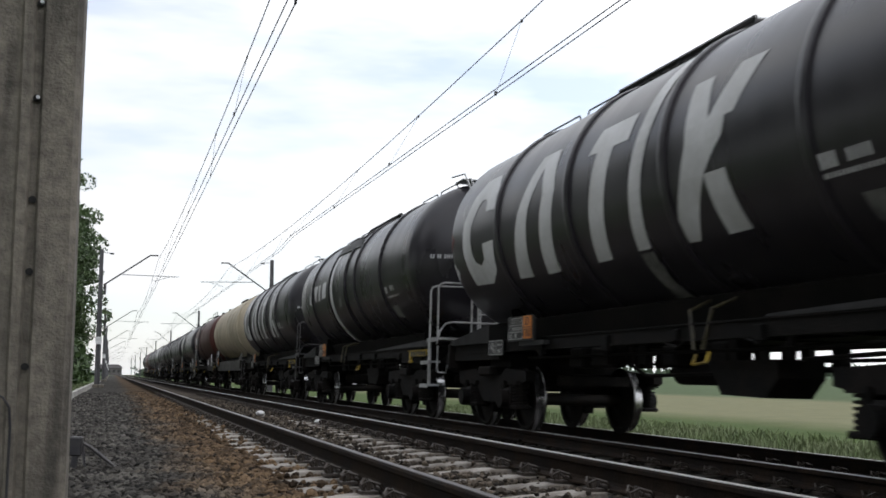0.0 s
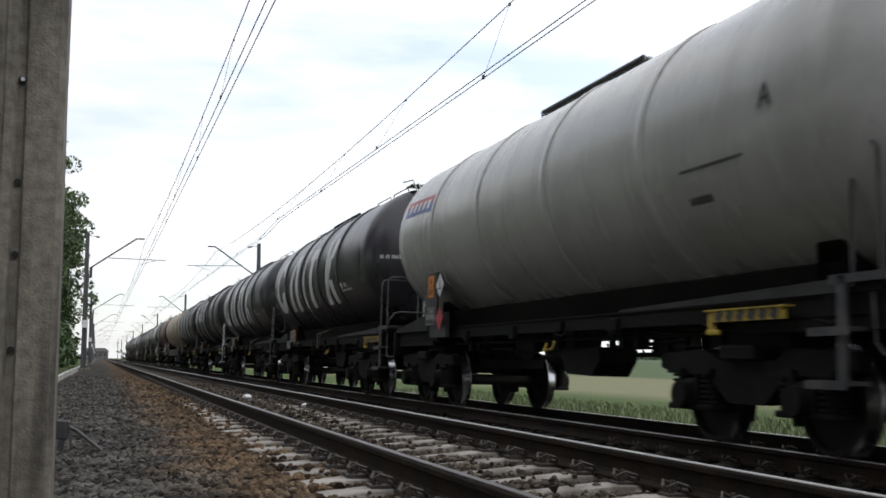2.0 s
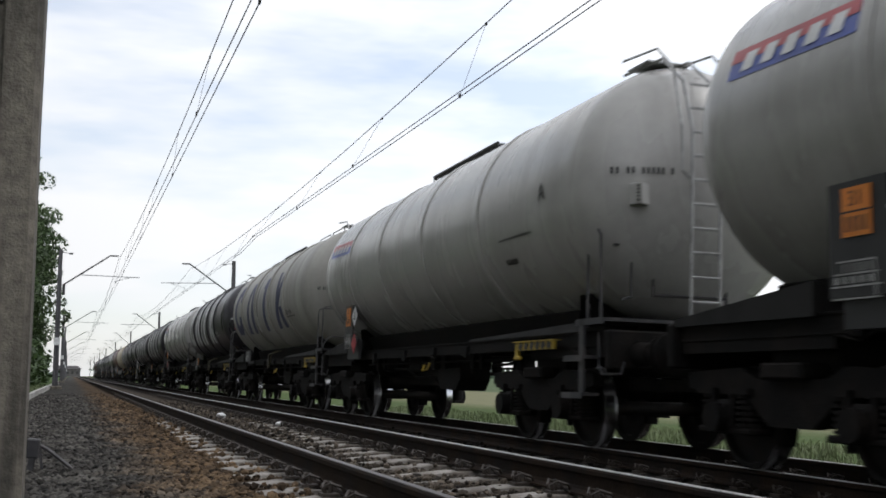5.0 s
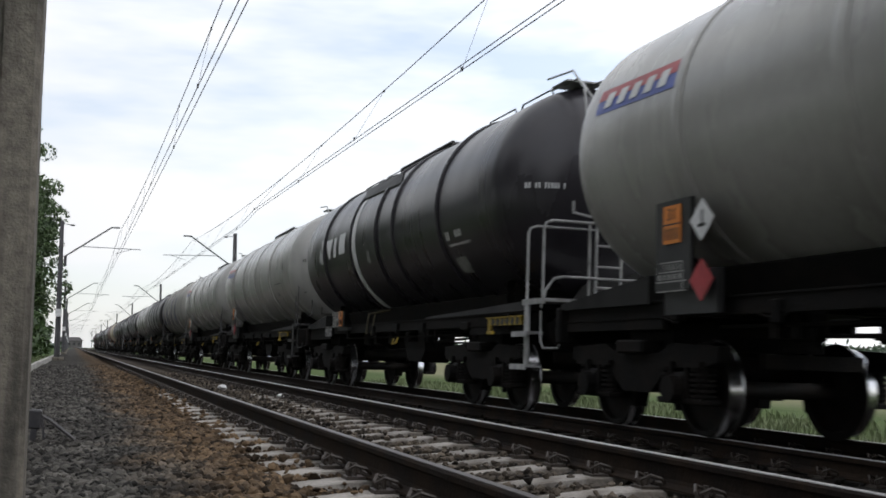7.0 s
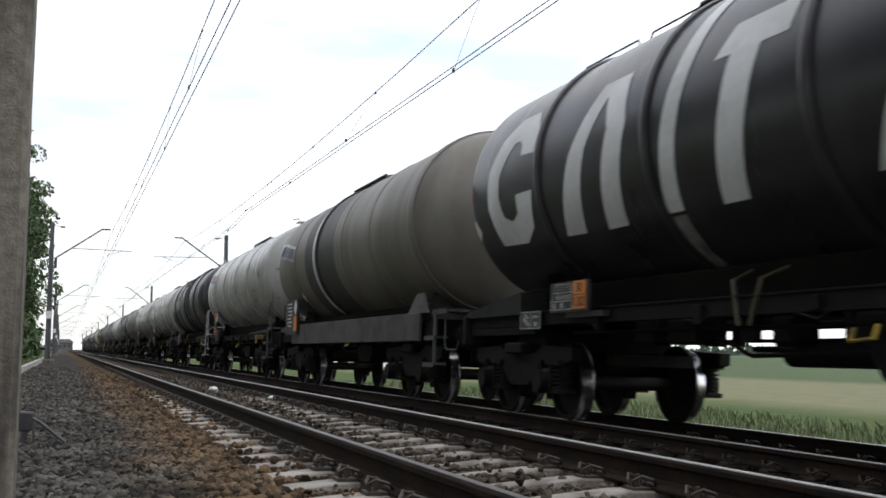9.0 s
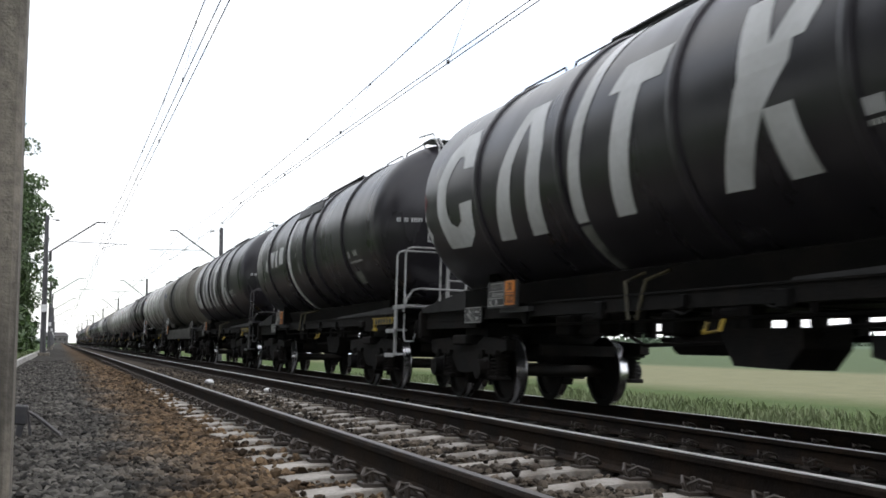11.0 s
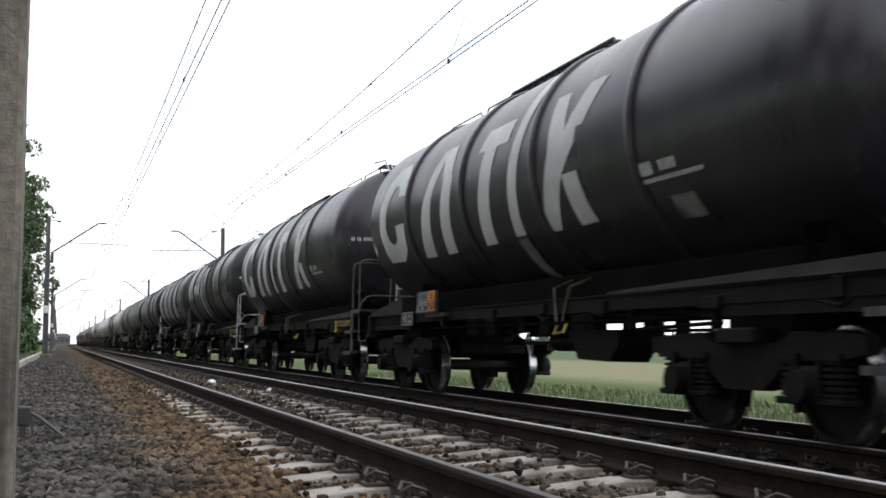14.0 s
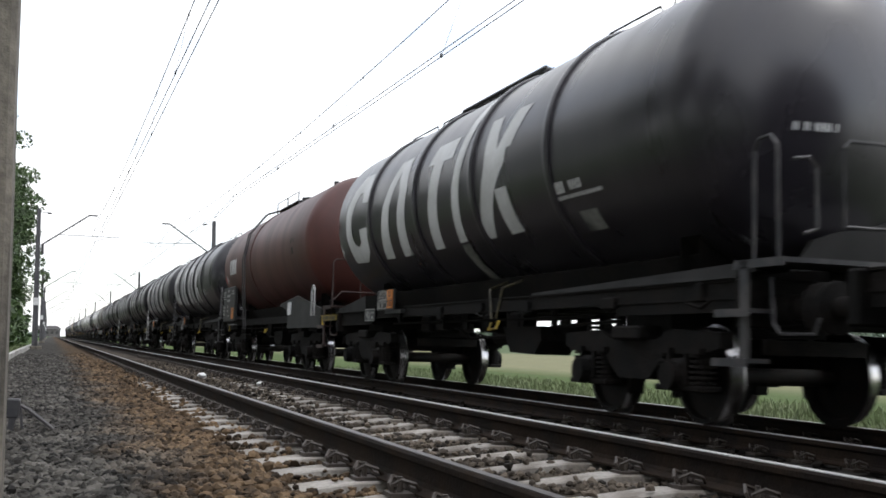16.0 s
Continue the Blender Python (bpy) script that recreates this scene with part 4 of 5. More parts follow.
def four_shape_wagon(label, tank_mat, mark_mat, stripe_y, number, style="square"):
    """Tank wagon with four tall painted shapes on its flank, ring stiffeners and a spill stripe."""
    w = start(label)
    DOME[:] = -5.53, 6.37
    bm = bmesh.new()
    lathe(bm, dish(*DOME), 56, (0, 0, AXIS))
    part("tank", bm, tank_mat, w, smooth=True)
    for y in (4.28, 1.78, -0.62, -2.95):
        bm = bmesh.new()
        hoop(bm, y, 0.13, 0.045)
        part("stiffening_ring", bm, tank_mat, w, smooth=True)
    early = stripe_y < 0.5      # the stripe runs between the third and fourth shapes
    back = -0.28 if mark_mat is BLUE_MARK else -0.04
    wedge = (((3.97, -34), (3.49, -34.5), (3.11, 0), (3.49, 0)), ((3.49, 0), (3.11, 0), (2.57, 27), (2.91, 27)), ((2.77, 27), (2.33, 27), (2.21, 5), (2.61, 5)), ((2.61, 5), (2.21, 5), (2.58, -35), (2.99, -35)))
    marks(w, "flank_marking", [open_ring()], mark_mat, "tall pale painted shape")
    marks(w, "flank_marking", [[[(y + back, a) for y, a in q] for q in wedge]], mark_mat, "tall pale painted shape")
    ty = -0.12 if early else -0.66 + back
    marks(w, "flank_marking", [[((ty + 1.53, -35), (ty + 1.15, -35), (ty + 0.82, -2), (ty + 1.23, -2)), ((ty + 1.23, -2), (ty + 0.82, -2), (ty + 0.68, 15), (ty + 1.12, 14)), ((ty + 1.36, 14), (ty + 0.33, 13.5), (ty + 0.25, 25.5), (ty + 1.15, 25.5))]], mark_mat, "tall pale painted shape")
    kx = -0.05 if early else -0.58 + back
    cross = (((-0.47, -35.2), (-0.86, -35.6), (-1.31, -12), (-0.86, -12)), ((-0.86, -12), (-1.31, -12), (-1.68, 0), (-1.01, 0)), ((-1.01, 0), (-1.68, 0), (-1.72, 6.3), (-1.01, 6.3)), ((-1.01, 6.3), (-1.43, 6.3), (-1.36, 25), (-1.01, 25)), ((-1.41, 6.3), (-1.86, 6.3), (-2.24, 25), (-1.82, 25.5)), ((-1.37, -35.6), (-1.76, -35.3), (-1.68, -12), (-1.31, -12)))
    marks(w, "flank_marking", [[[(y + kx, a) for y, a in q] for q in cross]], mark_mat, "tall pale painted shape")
    bm = bmesh.new()
    mid = stripe_y - 0.28
    painted(bm, [((stripe_y + 0.30, -34), (stripe_y + 0.02, -34), (mid - 0.13, 20), (mid + 0.15, 20)), ((mid + 0.15, 20), (mid - 0.13, 20), (mid - 0.38, 75), (mid - 0.10, 75))], 0.007)
    part("spill_stripe", bm, GREY_TANK if mark_mat is BLUE_MARK else mark_mat, w, "upright painted stripe over the crown")
    bm = bmesh.new()
    painted(bm, [((stripe_y + 0.40, -72), (stripe_y + 0.12, -72), (stripe_y + 0.02, -35.5), (stripe_y + 0.30, -35.5))], 0.007)
    part("stained_stripe", bm, DIRTY_STRIPE, w, "stained lower stripe")
    for dy in (-0.16, 0.16):
        bm = bmesh.new()
        tube(bm, [(-0.85, stripe_y - 0.75 + dy * 1.6, 1.56), (-1.15, stripe_y - 0.83 + dy * 1.3, 1.44), (-1.18, stripe_y - 0.83 + dy * 0.5, 1.05)], 0.020, 6)
        part("drain_pipe", bm, DRAIN, w, "bent drain pipe")
    marks(w, "small_print", [bars(-3.02, -3.24, -22.5, -17.5, 3, 0.7) + bars(-3.36, -3.66, -22, -18, 4, 0.55), bars(-2.97, -4.05, -25.5, -23.8, 22, 0.62)], WHITE_MARK if tank_mat is DARK_TANK else BLACK)
    dome_print(w, *((-0.66, -0.22, 2.63) if early else (-1.22, -0.74, 2.85)), WHITE_MARK if tank_mat is DARK_TANK else BLACK)
    marks(w, "hazard_diamond", [[((6.56, -20), (6.42, -27), (6.28, -22), (6.42, -15))]], WHITE_MARK if tank_mat is DARK_TANK else RED_LOGO, "small hazard diamond")
    if tank_mat is DARK_TANK:
        marks(w, "hazard_diamond", [[((6.56, -2), (6.42, -8), (6.28, -2), (6.42, 4))]], RED_FADED, "faded red hazard diamond")
    if stripe_y < 0.5 and tank_mat is DARK_TANK:
        marks(w, "pale_patch", [[((-3.35, -42), (-3.75, -42), (-3.75, -32), (-3.35, -32))]], DIRTY_STRIPE)
    add_top(w, -1.6, 1.55, tank_mat)
    add_underframe(w, 7.37)
    add_saddles(w, (-5.0, 5.0))
    add_end_plate(w, 5.3, 7.25, UNDER_DUST)
    add_end_web(w, UNDER_DUST)
    add_drip_strip(w)
    add_brake_gear(w, -0.5)
    add_rear_platform(w, 7.37, DARK_STEEL, style, "light" if stripe_y > 0.5 else False, stripe_y > 0.5 or tank_mat is WARM_TANK)
    add_plates(w, 3.47, number)
    add_bogies(w, (-4.2, 5.65))
    return w


def hooded_wagon(label):
    """Black glossy tank wagon with a white stripe, a flank emblem and a sloped guard over the stripe."""
    w = start(label)
    DOME[:] = -5.53, 6.37
    bm = bmesh.new()
    lathe(bm, dish(*DOME), 56, (0, 0, AXIS))
    part("tank", bm, GLOSS_TANK, w, smooth=True)
    for y in (4.5, 2.15, 0.25, -0.85, -3.30):
        bm = bmesh.new()
        hoop(bm, y, 0.10, 0.045)
        part("stiffening_ring", bm, GLOSS_TANK, w, smooth=True)
    marks(w, "emblem", [[((5.05, -9), (4.80, -12), (4.72, -3), (4.95, 2)), ((4.77, -3), (4.66, 2), (4.75, 9), (4.87, 9)), ((4.75, -12), (4.52, -9), (4.59, 0), (4.70, -4))], [((4.12, -9), (3.98, -9), (3.75, 7), (4.35, 7))], [((3.68, -9), (3.42, -9), (3.36, 7), (3.62, 7))], [((3.18, -8), (2.66, -8), (2.60, 8), (3.12, 8))]], WHITE_MARK, "pale grey painted emblem block")
    bm = bmesh.new()
    painted(bm, [((2.05, -60), (1.75, -66), (1.75, 32), (2.05, 32))], 0.007)
    part("spill_stripe", bm, WHITE_MARK, w, "curved white painted stripe")
    bm = bmesh.new()
    p = [on_tank(2.1, 34, 0.03), on_tank(-0.66, 31, 0.03), on_tank(-0.66, 38, 0.10), on_tank(2.1, 42, 0.10)]
    vs = [bm.verts.new(q) for q in p] + [bm.verts.new(q + Vector((0.02, 0, -0.05))) for q in p]
    for f in ((0, 1, 2, 3), (7, 6, 5, 4), (0, 4, 5, 1), (1, 5, 6, 2), (2, 6, 7, 3), (3, 7, 4, 0)):
        bm.faces.new([vs[i] for i in f])
    part("spill_guard", bm, BLACK, w, "sloped dark steel spill guard")
    marks(w, "small_print", [bars(-3.55, -3.72, -21, -16, 2, 0.7), bars(-3.95, -4.25, -20, -16, 3, 0.6), bars(-3.6, -4.5, -25, -23.5, 20, 0.62)], WHITE_MARK)
    dome_print(w, -1.18, -0.68, 2.92, WHITE_MARK)
    marks(w, "pale_notice", [[((-3.6, -42), (-4.05, -43), (-4.05, -32), (-3.6, -32))], [((1.05, -20), (0.85, -22), (0.8, -12), (1.0, -12))]], DIRTY_STRIPE, "pale paper notice")
    marks(w, "hazard_diamond", [[((5.98, -28), (5.82, -34), (5.66, -28), (5.82, -22))]], UNDER_GREY)
    for dy in (-0.3, 0.05):
        bm = bmesh.new()
        tube(bm, [(-0.75, 1.7 + dy, 1.60), (-1.15, 1.7 + dy * 1.3, 1.50), (-1.20, 1.7 + dy * 1.2, 1.10)], 0.022, 6)
        part("drain_pipe", bm, DRAIN, w, "bent drain pipe")
    add_top(w, -1.9, 1.3, GLOSS_TANK)
    add_underframe(w, 7.37)
    add_saddles(w, (-5.0, 5.0))
    add_end_plate(w, 5.3, 7.25, UNDER_DUST)
    add_end_web(w, UNDER_DUST)
    add_drip_strip(w)
    add_brake_gear(w, 0.0)
    add_rear_platform(w, 7.37, RAILING, "square", "light")
    add_plates(w, 3.47, "30 1202")
    add_bogies(w, (-4.2, 5.65))
    return w


def smooth_grey_wagon(label):
    """Light grey tank wagon with a striped sign near its front."""
    w = start(label)
    half = 7.5
    DOME[:] = -5.85, 6.3
    bm = bmesh.new()
    lathe(bm, dish(*DOME), 56, (0, 0, AXIS))
    part("tank", bm, GREY_TANK, w, smooth=True)
    for y in (4.35, 2.1, -0.4, -2.95):
        bm = bmesh.new()
        hoop(bm, y, 0.15, 0.022)
        part("stiffening_ring", bm, GREY_TANK, w, smooth=True)
    marks(w, "sign", [[((6.08, 13.5), (4.45, 11.5), (4.45, 22.5), (6.08, 24.5))]], BLUE_LOGO, "blue and red sign panel")
    bm = bmesh.new()
    painted(bm, [((6.08, 19.5), (4.45, 17.5), (4.45, 22.7), (6.08, 24.7))], 0.009)
    part("sign_band", bm, RED_LOGO, w)
    for i in range(5):
        bm = bmesh.new()
        y = 5.9 - 0.28 * i
        painted(bm, [((y, 15.3 - 0.35 * i), (y - 0.16, 15.1 - 0.35 * i), (y - 0.20, 21.6 - 0.35 * i), (y - 0.04, 21.8 - 0.35 * i))], 0.013)
        part("sign_block", bm, WHITE_MARK, w, "white block on the sign")
    marks(w, "small_print", [bars(-3.68, -4.75, -16.6, -15.4, 16, 0.7), bars(-3.7, -4.1, -29, -26, 6, 0.6)], BLACK)
    dome_print(w, -1.19, -0.52, 3.02, BLACK)
    bm = bmesh.new()
    box(bm, (-0.87, -6.42, 2.795), (0.22, 0.16, 0.24), (0, 0, 30), bevel=0.01)
    holder = part("document_holder", bm, GREY_TANK, w, "pale grey document box on the domed end")
    bm = bmesh.new()
    for k in range(5):
        box(bm, (-0.91, -6.50, 2.72 + 0.038 * k), (0.16, 0.02, 0.014), (0, 0, 30))
    part("grille", bm, BAND_DARK, holder)
    lettering("letter", "A", 0.30, BLACK, w, Matrix.Translation(on_tank(-5.15, 0, 0.012)) @ FACE_NEAR)
    # dark stand with the plates, beside the tank front
    bm = bmesh.new()
    box(bm, (-1.36, 4.58, 1.80), (0.04, 0.62, 0.84))
    box(bm, (-1.30, 4.35, 1.35), (0.06, 0.9, 0.4))
    board = part("notice_board", bm, BLACK, w, "black steel plate stand")
    bm = bmesh.new()
    box(bm, (-1.388, 4.58, 1.99), (0.012, 0.30, 0.36))
    plate = part("hazard_plate", bm, ORANGE, w, "orange hazard plate")
    bm = bmesh.new()
    box(bm, (-1.395, 4.58, 1.99), (0.004, 0.30, 0.014))
    part("divider", bm, BLACK, plate)
    lettering("number", "31", 0.16, BLACK, plate, Matrix.Translation((-1.396, 4.58, 2.08)) @ FACE_NEAR)
    bm = bmesh.new()
    for i in range(4):
        box(bm, (-1.395, 4.48 + 0.065 * i, 1.90), (0.004, 0.03, 0.11))
    part("small_print", bm, BLACK, plate)["kind"] = "stuff"
    for zz, mat, nm in ((1.98, WHITE_MARK, "white hazard diamond"), (1.44, RED_LOGO, "red hazard diamond")):
        bm = bmesh.new()
        box(bm, (-1.395, 4.06, zz), (0.012, 0.27, 0.27), (45, 0, 0))
        d = part("hazard_diamond", bm, mat, w, nm)
        bm = bmesh.new()
        box(bm, (-1.40, 4.06, zz - 0.05), (0.008, 0.13, 0.03))
        box(bm, (-1.40, 4.05, zz + 0.02), (0.008, 0.03, 0.14))
        part("pictogram", bm, BLACK if mat is WHITE_MARK else RED_LOGO, d)
    for dy, dz, ww, h in [(0, 0.135, 0.40, 0.012), (0, 0.045, 0.46, 0.012), (0, -0.045, 0.52, 0.012), (0, -0.135, 0.52, 0.012), (-0.20, 0.0, 0.012, 0.28)] + [(-0.15 + 0.07 * i, 0.09, 0.014, 0.06) for i in range(5)] + [(-0.15 + 0.09 * i, 0.0, 0.04, 0.05) for i in range(5)]:
        bm = bmesh.new()
        box(bm, (-1.385, 4.60 + dy, 1.50 + dz), (0.006, ww, h))
        part("print_bar", bm, PRINT, board)
    add_top(w, -2.0, 1.2, GREY_TANK, rail=False)
    add_underframe(w, half)
    add_saddles(w, (-5.2, 5.2), UNDER)
    add_end_plate(w, 5.3, 7.35, UNDER_DUST)
    add_drip_strip(w)
    add_brake_gear(w, 0.3)
    add_rear_platform(w, half - 0.68, DARK_STEEL, "hoop", True, False, 1.45)
    part("end_ladder", _ladder(half), RAILING, w, "pale ladder up the domed tank end")
    add_bogies(w, (-4.2, 5.8))
    return w


def banded_wagon(label, mat, band=True):
    """Dull grey tank wagon with dark and white bands, and a deep pale sole bar."""
    w = start(label)
    half = 6.95
    DOME[:] = -5.3, 6.0
    bm = bmesh.new()
    lathe(bm, dish(*DOME), 56, (0, 0, AXIS))
    part("tank", bm, mat, w, smooth=True)
    for y in (4.0, -0.57, -2.7):
        bm = bmesh.new()
        hoop(bm, y, 0.05, 0.012)
        part("seam", bm, mat, w, smooth=True)
    bm = bmesh.new()
    hoop(bm, -5.2, 0.35, 0.03)
    part("end_ring", bm, mat, w, smooth=True)
    if band:
        bm = bmesh.new()
        lathe(bm, [(0.07, R + 0.004), (2.90, R + 0.004)], 56, (0, 0, AXIS))
        part("dark_band", bm, BAND_DARK, w, "dark grey painted band", smooth=True)
        bm = bmesh.new()
        lathe(bm, [(1.84, R + 0.009), (2.05, R + 0.009)], 56, (0, 0, AXIS))
        part("white_band", bm, WHITE_MARK, w, "white painted band", smooth=True)
        bm = bmesh.new()
        hoop(bm, 1.6, 0.12, 0.05)
        part("strap", bm, BLACK, w, "black tank strap", smooth=True)
        marks(w, "sign", [[((6.0, 8), (4.15, -2), (4.15, 13), (6.0, 23))]], GREY_TANK, "pale sign panel")
        for i in range(6):
            bm = bmesh.new()
            y, a = 5.85 - 0.28 * i, 9.5 - 1.5 * i
            painted(bm, [((y, a), (y - 0.17, a - 1), (y - 0.22, a + 9), (y - 0.05, a + 10))], 0.010)
            part("sign_block", bm, BLUE_MARK, w, "dark blue block on the sign")
        marks(w, "hazard_diamond", [[((4.2, -36), (4.05, -42), (3.9, -36), (4.05, -30))]], WHITE_MARK)
    bm = bmesh.new()
    box(bm, (-1.24, 0, 1.20), (0.05, 2 * half - 3.6, 0.46), bevel=0.01)
    box(bm, (1.24, 0, 1.20), (0.05, 2 * half - 3.6, 0.46), bevel=0.01)
    part("sole_bar", bm, UNDER_GREY, w, "deep dusty grey sole bar")
    for y in (-5.0, 4.9):
        bm = bmesh.new()
        v = [bm.verts.new(p) for p in ((-1.26, y - 0.5, 1.42), (-1.26, y + 0.5, 1.42), (-1.2, y + 0.2, 1.75), (-1.2, y - 0.1, 1.75))]
        u = [bm.verts.new(q.co + Vector((0.05, 0, 0))) for q in v]
        bm.faces.new(v)
        bm.faces.new(u[::-1])
        for i in range(4):
            bm.faces.new((v[i], v[(i + 1) % 4], u[(i + 1) % 4], u[i]))
        part("end_bracket", bm, UNDER_GREY, w, "dusty grey triangular bracket")
    bm = bmesh.new()
    box(bm, (-1.32, 4.9, 1.62), (0.04, 1.35, 0.85))
    board = part("notice_board", bm, BOARD, w, "dark notice board with white print")
    for i in range(7):
        bm = bmesh.new()
        box(bm, (-1.343, 5.1 + 0.05 * math.sin(2 * i), 1.95 - 0.09 * i), (0.005, 0.5 + 0.12 * math.sin(3 * i), 0.03))
        part("print_bar", bm, WHITE_MARK, board)
    bm = bmesh.new()
    box(bm, (-1.346, 4.4, 1.46), (0.012, 0.32, 0.36))
    part("hazard_plate", bm, ORANGE, w, "orange hazard plate")
    bm = bmesh.new()
    box(bm, (-1.346, 4.4, 1.85), (0.010, 0.26, 0.26), (45, 0, 0))
    part("hazard_diamond", bm, WHITE_MARK, w)
    add_top(w, -1.0, 1.6, BAND_DARK, rail=False)
    add_underframe(w, half)
    add_saddles(w, (-4.9, 4.9), UNDER_GREY)
    add_end_plate(w, 5.0, 6.8, UNDER_GREY)
    add_brake_gear(w, 0.0)
    add_rear_platform(w, half, DARK_STEEL, "bare", False, False)
    add_bogies(w, (-4.2, 5.0))
    return w


def skirted_wagon(label, mat):
    """Rust-red tank wagon with a side ladder, tall notice box and dark triangular skirts."""
    w = start(label)
    half = 7.6
    DOME[:] = -5.40, 6.22
    bm = bmesh.new()
    lathe(bm, dish(*DOME), 56, (0, 0, AXIS))
    part("tank", bm, mat, w, smooth=True)
    bm = bmesh.new()
    hoop(bm, 1.5, 0.12, 0.03)
    part("strap", bm, mat, w, smooth=True)
    if mat is RED_TANK:
        for y, sl in ((5.13, 0.0), (4.82, 0.06), (4.50, 0.0), (4.22, 0.05)):
            bm = bmesh.new()
            painted(bm, [((y, -11), (y - 0.25, -11), (y - 0.27 - sl, 6), (y - 0.02 - sl, 6))])
            part("emblem", bm, WHITE_MARK, w, "white painted emblem block")
        for y, mat_, nm in ((5.74, WHITE_MARK, "white hazard diamond"), (5.98, RED_LOGO, "red hazard diamond")):
            marks(w, "hazard_diamond", [[((y + 0.15, -16), (y, -22), (y - 0.15, -16), (y, -10))]], mat_, nm)
        marks(w, "small_print", [bars(-3.9, -4.4, 0, 4, 4, 0.5), bars(-4.0, -4.2, -10, -4, 1, 1)], UNDER_GREY)
    bm = bmesh.new()
    for y in (2.2, 2.55):
        tube(bm, [(-1.42, y, 1.0), (-1.50, y, 2.2), (-1.53, y, 3.0), (-1.38, y, 3.75), (-0.9, y, 4.35), (-0.3, y, 4.55)], 0.02, 6)
    for k in range(9):
        z = 1.3 + 0.3 * k
        x = -1.52 if z < 3.2 else -1.52 + (z - 3.2) * 0.45
        rod(bm, (x, 2.2, z), (x, 2.55, z), 0.014, 5)
    part("side_ladder", bm, DARK_STEEL, w, "ladder bent over the flank")
    bm = bmesh.new()
    box(bm, (-1.34, 5.70, 1.80), (0.10, 2.22, 1.08), bevel=0.02)
    board = part("notice_box", bm, BOARD, w, "tall dark notice box with white print")
    lines = [(6.62, 2.20 - 0.07 * i, 0.62 - 0.14 * (i % 2), 0.028) for i in range(4)]
    lines += [(5.78, 2.22 - 0.15 * i, wd, 0.075) for i, wd in enumerate((0.32, 0.62, 0.56))] + [(5.92, 1.60, 0.18, 0.06), (5.78, 1.44, 0.42, 0.025)]
    lines += [(6.63, 1.72 - 0.11 * i, 0.30, 0.07) for i in range(3)] + [(4.92, 2.20, 0.44, 0.04), (4.92, 2.12, 0.50, 0.05)]
    for py, pz, wd, hh in lines:
        for k in range(max(1, round(wd / 0.09))):
            bm = bmesh.new()
            n = max(1, round(wd / 0.09))
            box(bm, (-1.393, py - wd / 2 + wd * (k + 0.5) / n, pz), (0.005, wd / n * 0.72, hh))
            part("print_bar", bm, PRINT, board)
    lettering("print", "Zas", 0.13, PRINT, board, Matrix.Translation((-1.394, 5.92, 1.74)) @ FACE_NEAR)
    bm = bmesh.new()
    box(bm, (-1.40, 4.94, 1.51), (0.012, 0.36, 0.34))
    plate = part("hazard_plate", bm, ORANGE, w, "orange hazard plate")
    bm = bmesh.new()
    box(bm, (-1.407, 4.94, 1.51), (0.004, 0.36, 0.012))
    part("divider", bm, BLACK, plate)
    lettering("number", "30", 0.15, BLACK, plate, Matrix.Translation((-1.408, 4.94, 1.60)) @ FACE_NEAR)
    bm = bmesh.new()
    box(bm, (-1.30, 5.42, 1.165), (0.10, 1.24, 0.018))
    part("board_sill", bm, RAILING, w, "pale steel lip under the notice box")
    bm = bmesh.new()
    box(bm, (-1.30, 5.95, 1.06), (0.03, 0.07, 0.16), bevel=0.01)
    box(bm, (-1.30, 5.95, 0.98), (0.03, 0.16, 0.04), bevel=0.01)
    part("brake_handle", bm, YELLOW, w, "yellow anchor-shaped brake handle")
    olive = material("olive_skirt_paint", (0.014, 0.0145, 0.012), 0.75, second=(0.010, 0.010, 0.009), stain=2, bump=0.0)
    for y0, y1, y2 in ((-6.3, -2.9, -1.9),):
        bm = bmesh.new()
        v = [bm.verts.new(p) for p in ((-1.28, y0, 1.0), (-1.28, y1, 1.0), (-1.28, y1, 1.4), (-1.28, y2, 1.6), (-1.28, y0 * 0.62, 1.75), (-1.28, y0, 1.4))]
        u = [bm.verts.new(q.co + Vector((0.05, 0, 0))) for q in v]
        bm.faces.new(v)
        bm.faces.new(u[::-1])
        for i in range(6):
            bm.faces.new((v[i], v[(i + 1) % 6], u[(i + 1) % 6], u[i]))
        part("skirt", bm, olive, w, "dark olive triangular side skirt")
    bm = bmesh.new()
    box(bm, (-1.29, -3.15, 1.47), (0.03, 0.34, 0.3))
    part("pale_notice", bm, WHITE_MARK, w, "torn pale notice")
    bm = bmesh.new()
    tube(bm, [(-1.34, -5.7, 1.25), (-1.34, -5.7, 1.80), (-1.34, -5.78, 1.90), (-1.34, -5.88, 1.90), (-1.34, -5.96, 1.80), (-1.34, -5.96, 1.25)], 0.022, 6)
    part("grab_hoop", bm, RAILING, w, "tall white grab hoop")
    top = AXIS + R
    bm = bmesh.new()
    box(bm, (-0.45, 0.5, top - 0.07), (0.5, 2.8, 0.03))
    tube(bm, [(-0.69, 1.9, top - 0.2), (-0.69, 1.9, top + 0.16), (-0.69, -0.9, top + 0.16), (-0.69, -0.9, top - 0.2)], 0.016, 5)
    tube(bm, [(-0.69, 0.5, top - 0.2), (-0.69, 0.5, top + 0.16)], 0.016, 5)
    part("walkway", bm, DARK_STEEL, w, "steel crown walkway with a rail")
    bm = bmesh.new()
    rod(bm, (0, 0.5, top - 0.1), (0, 0.5, top + 0.2), 0.3, 16)
    part("manway", bm, DARK_STEEL, w, "round manway")
    bm = bmesh.new()
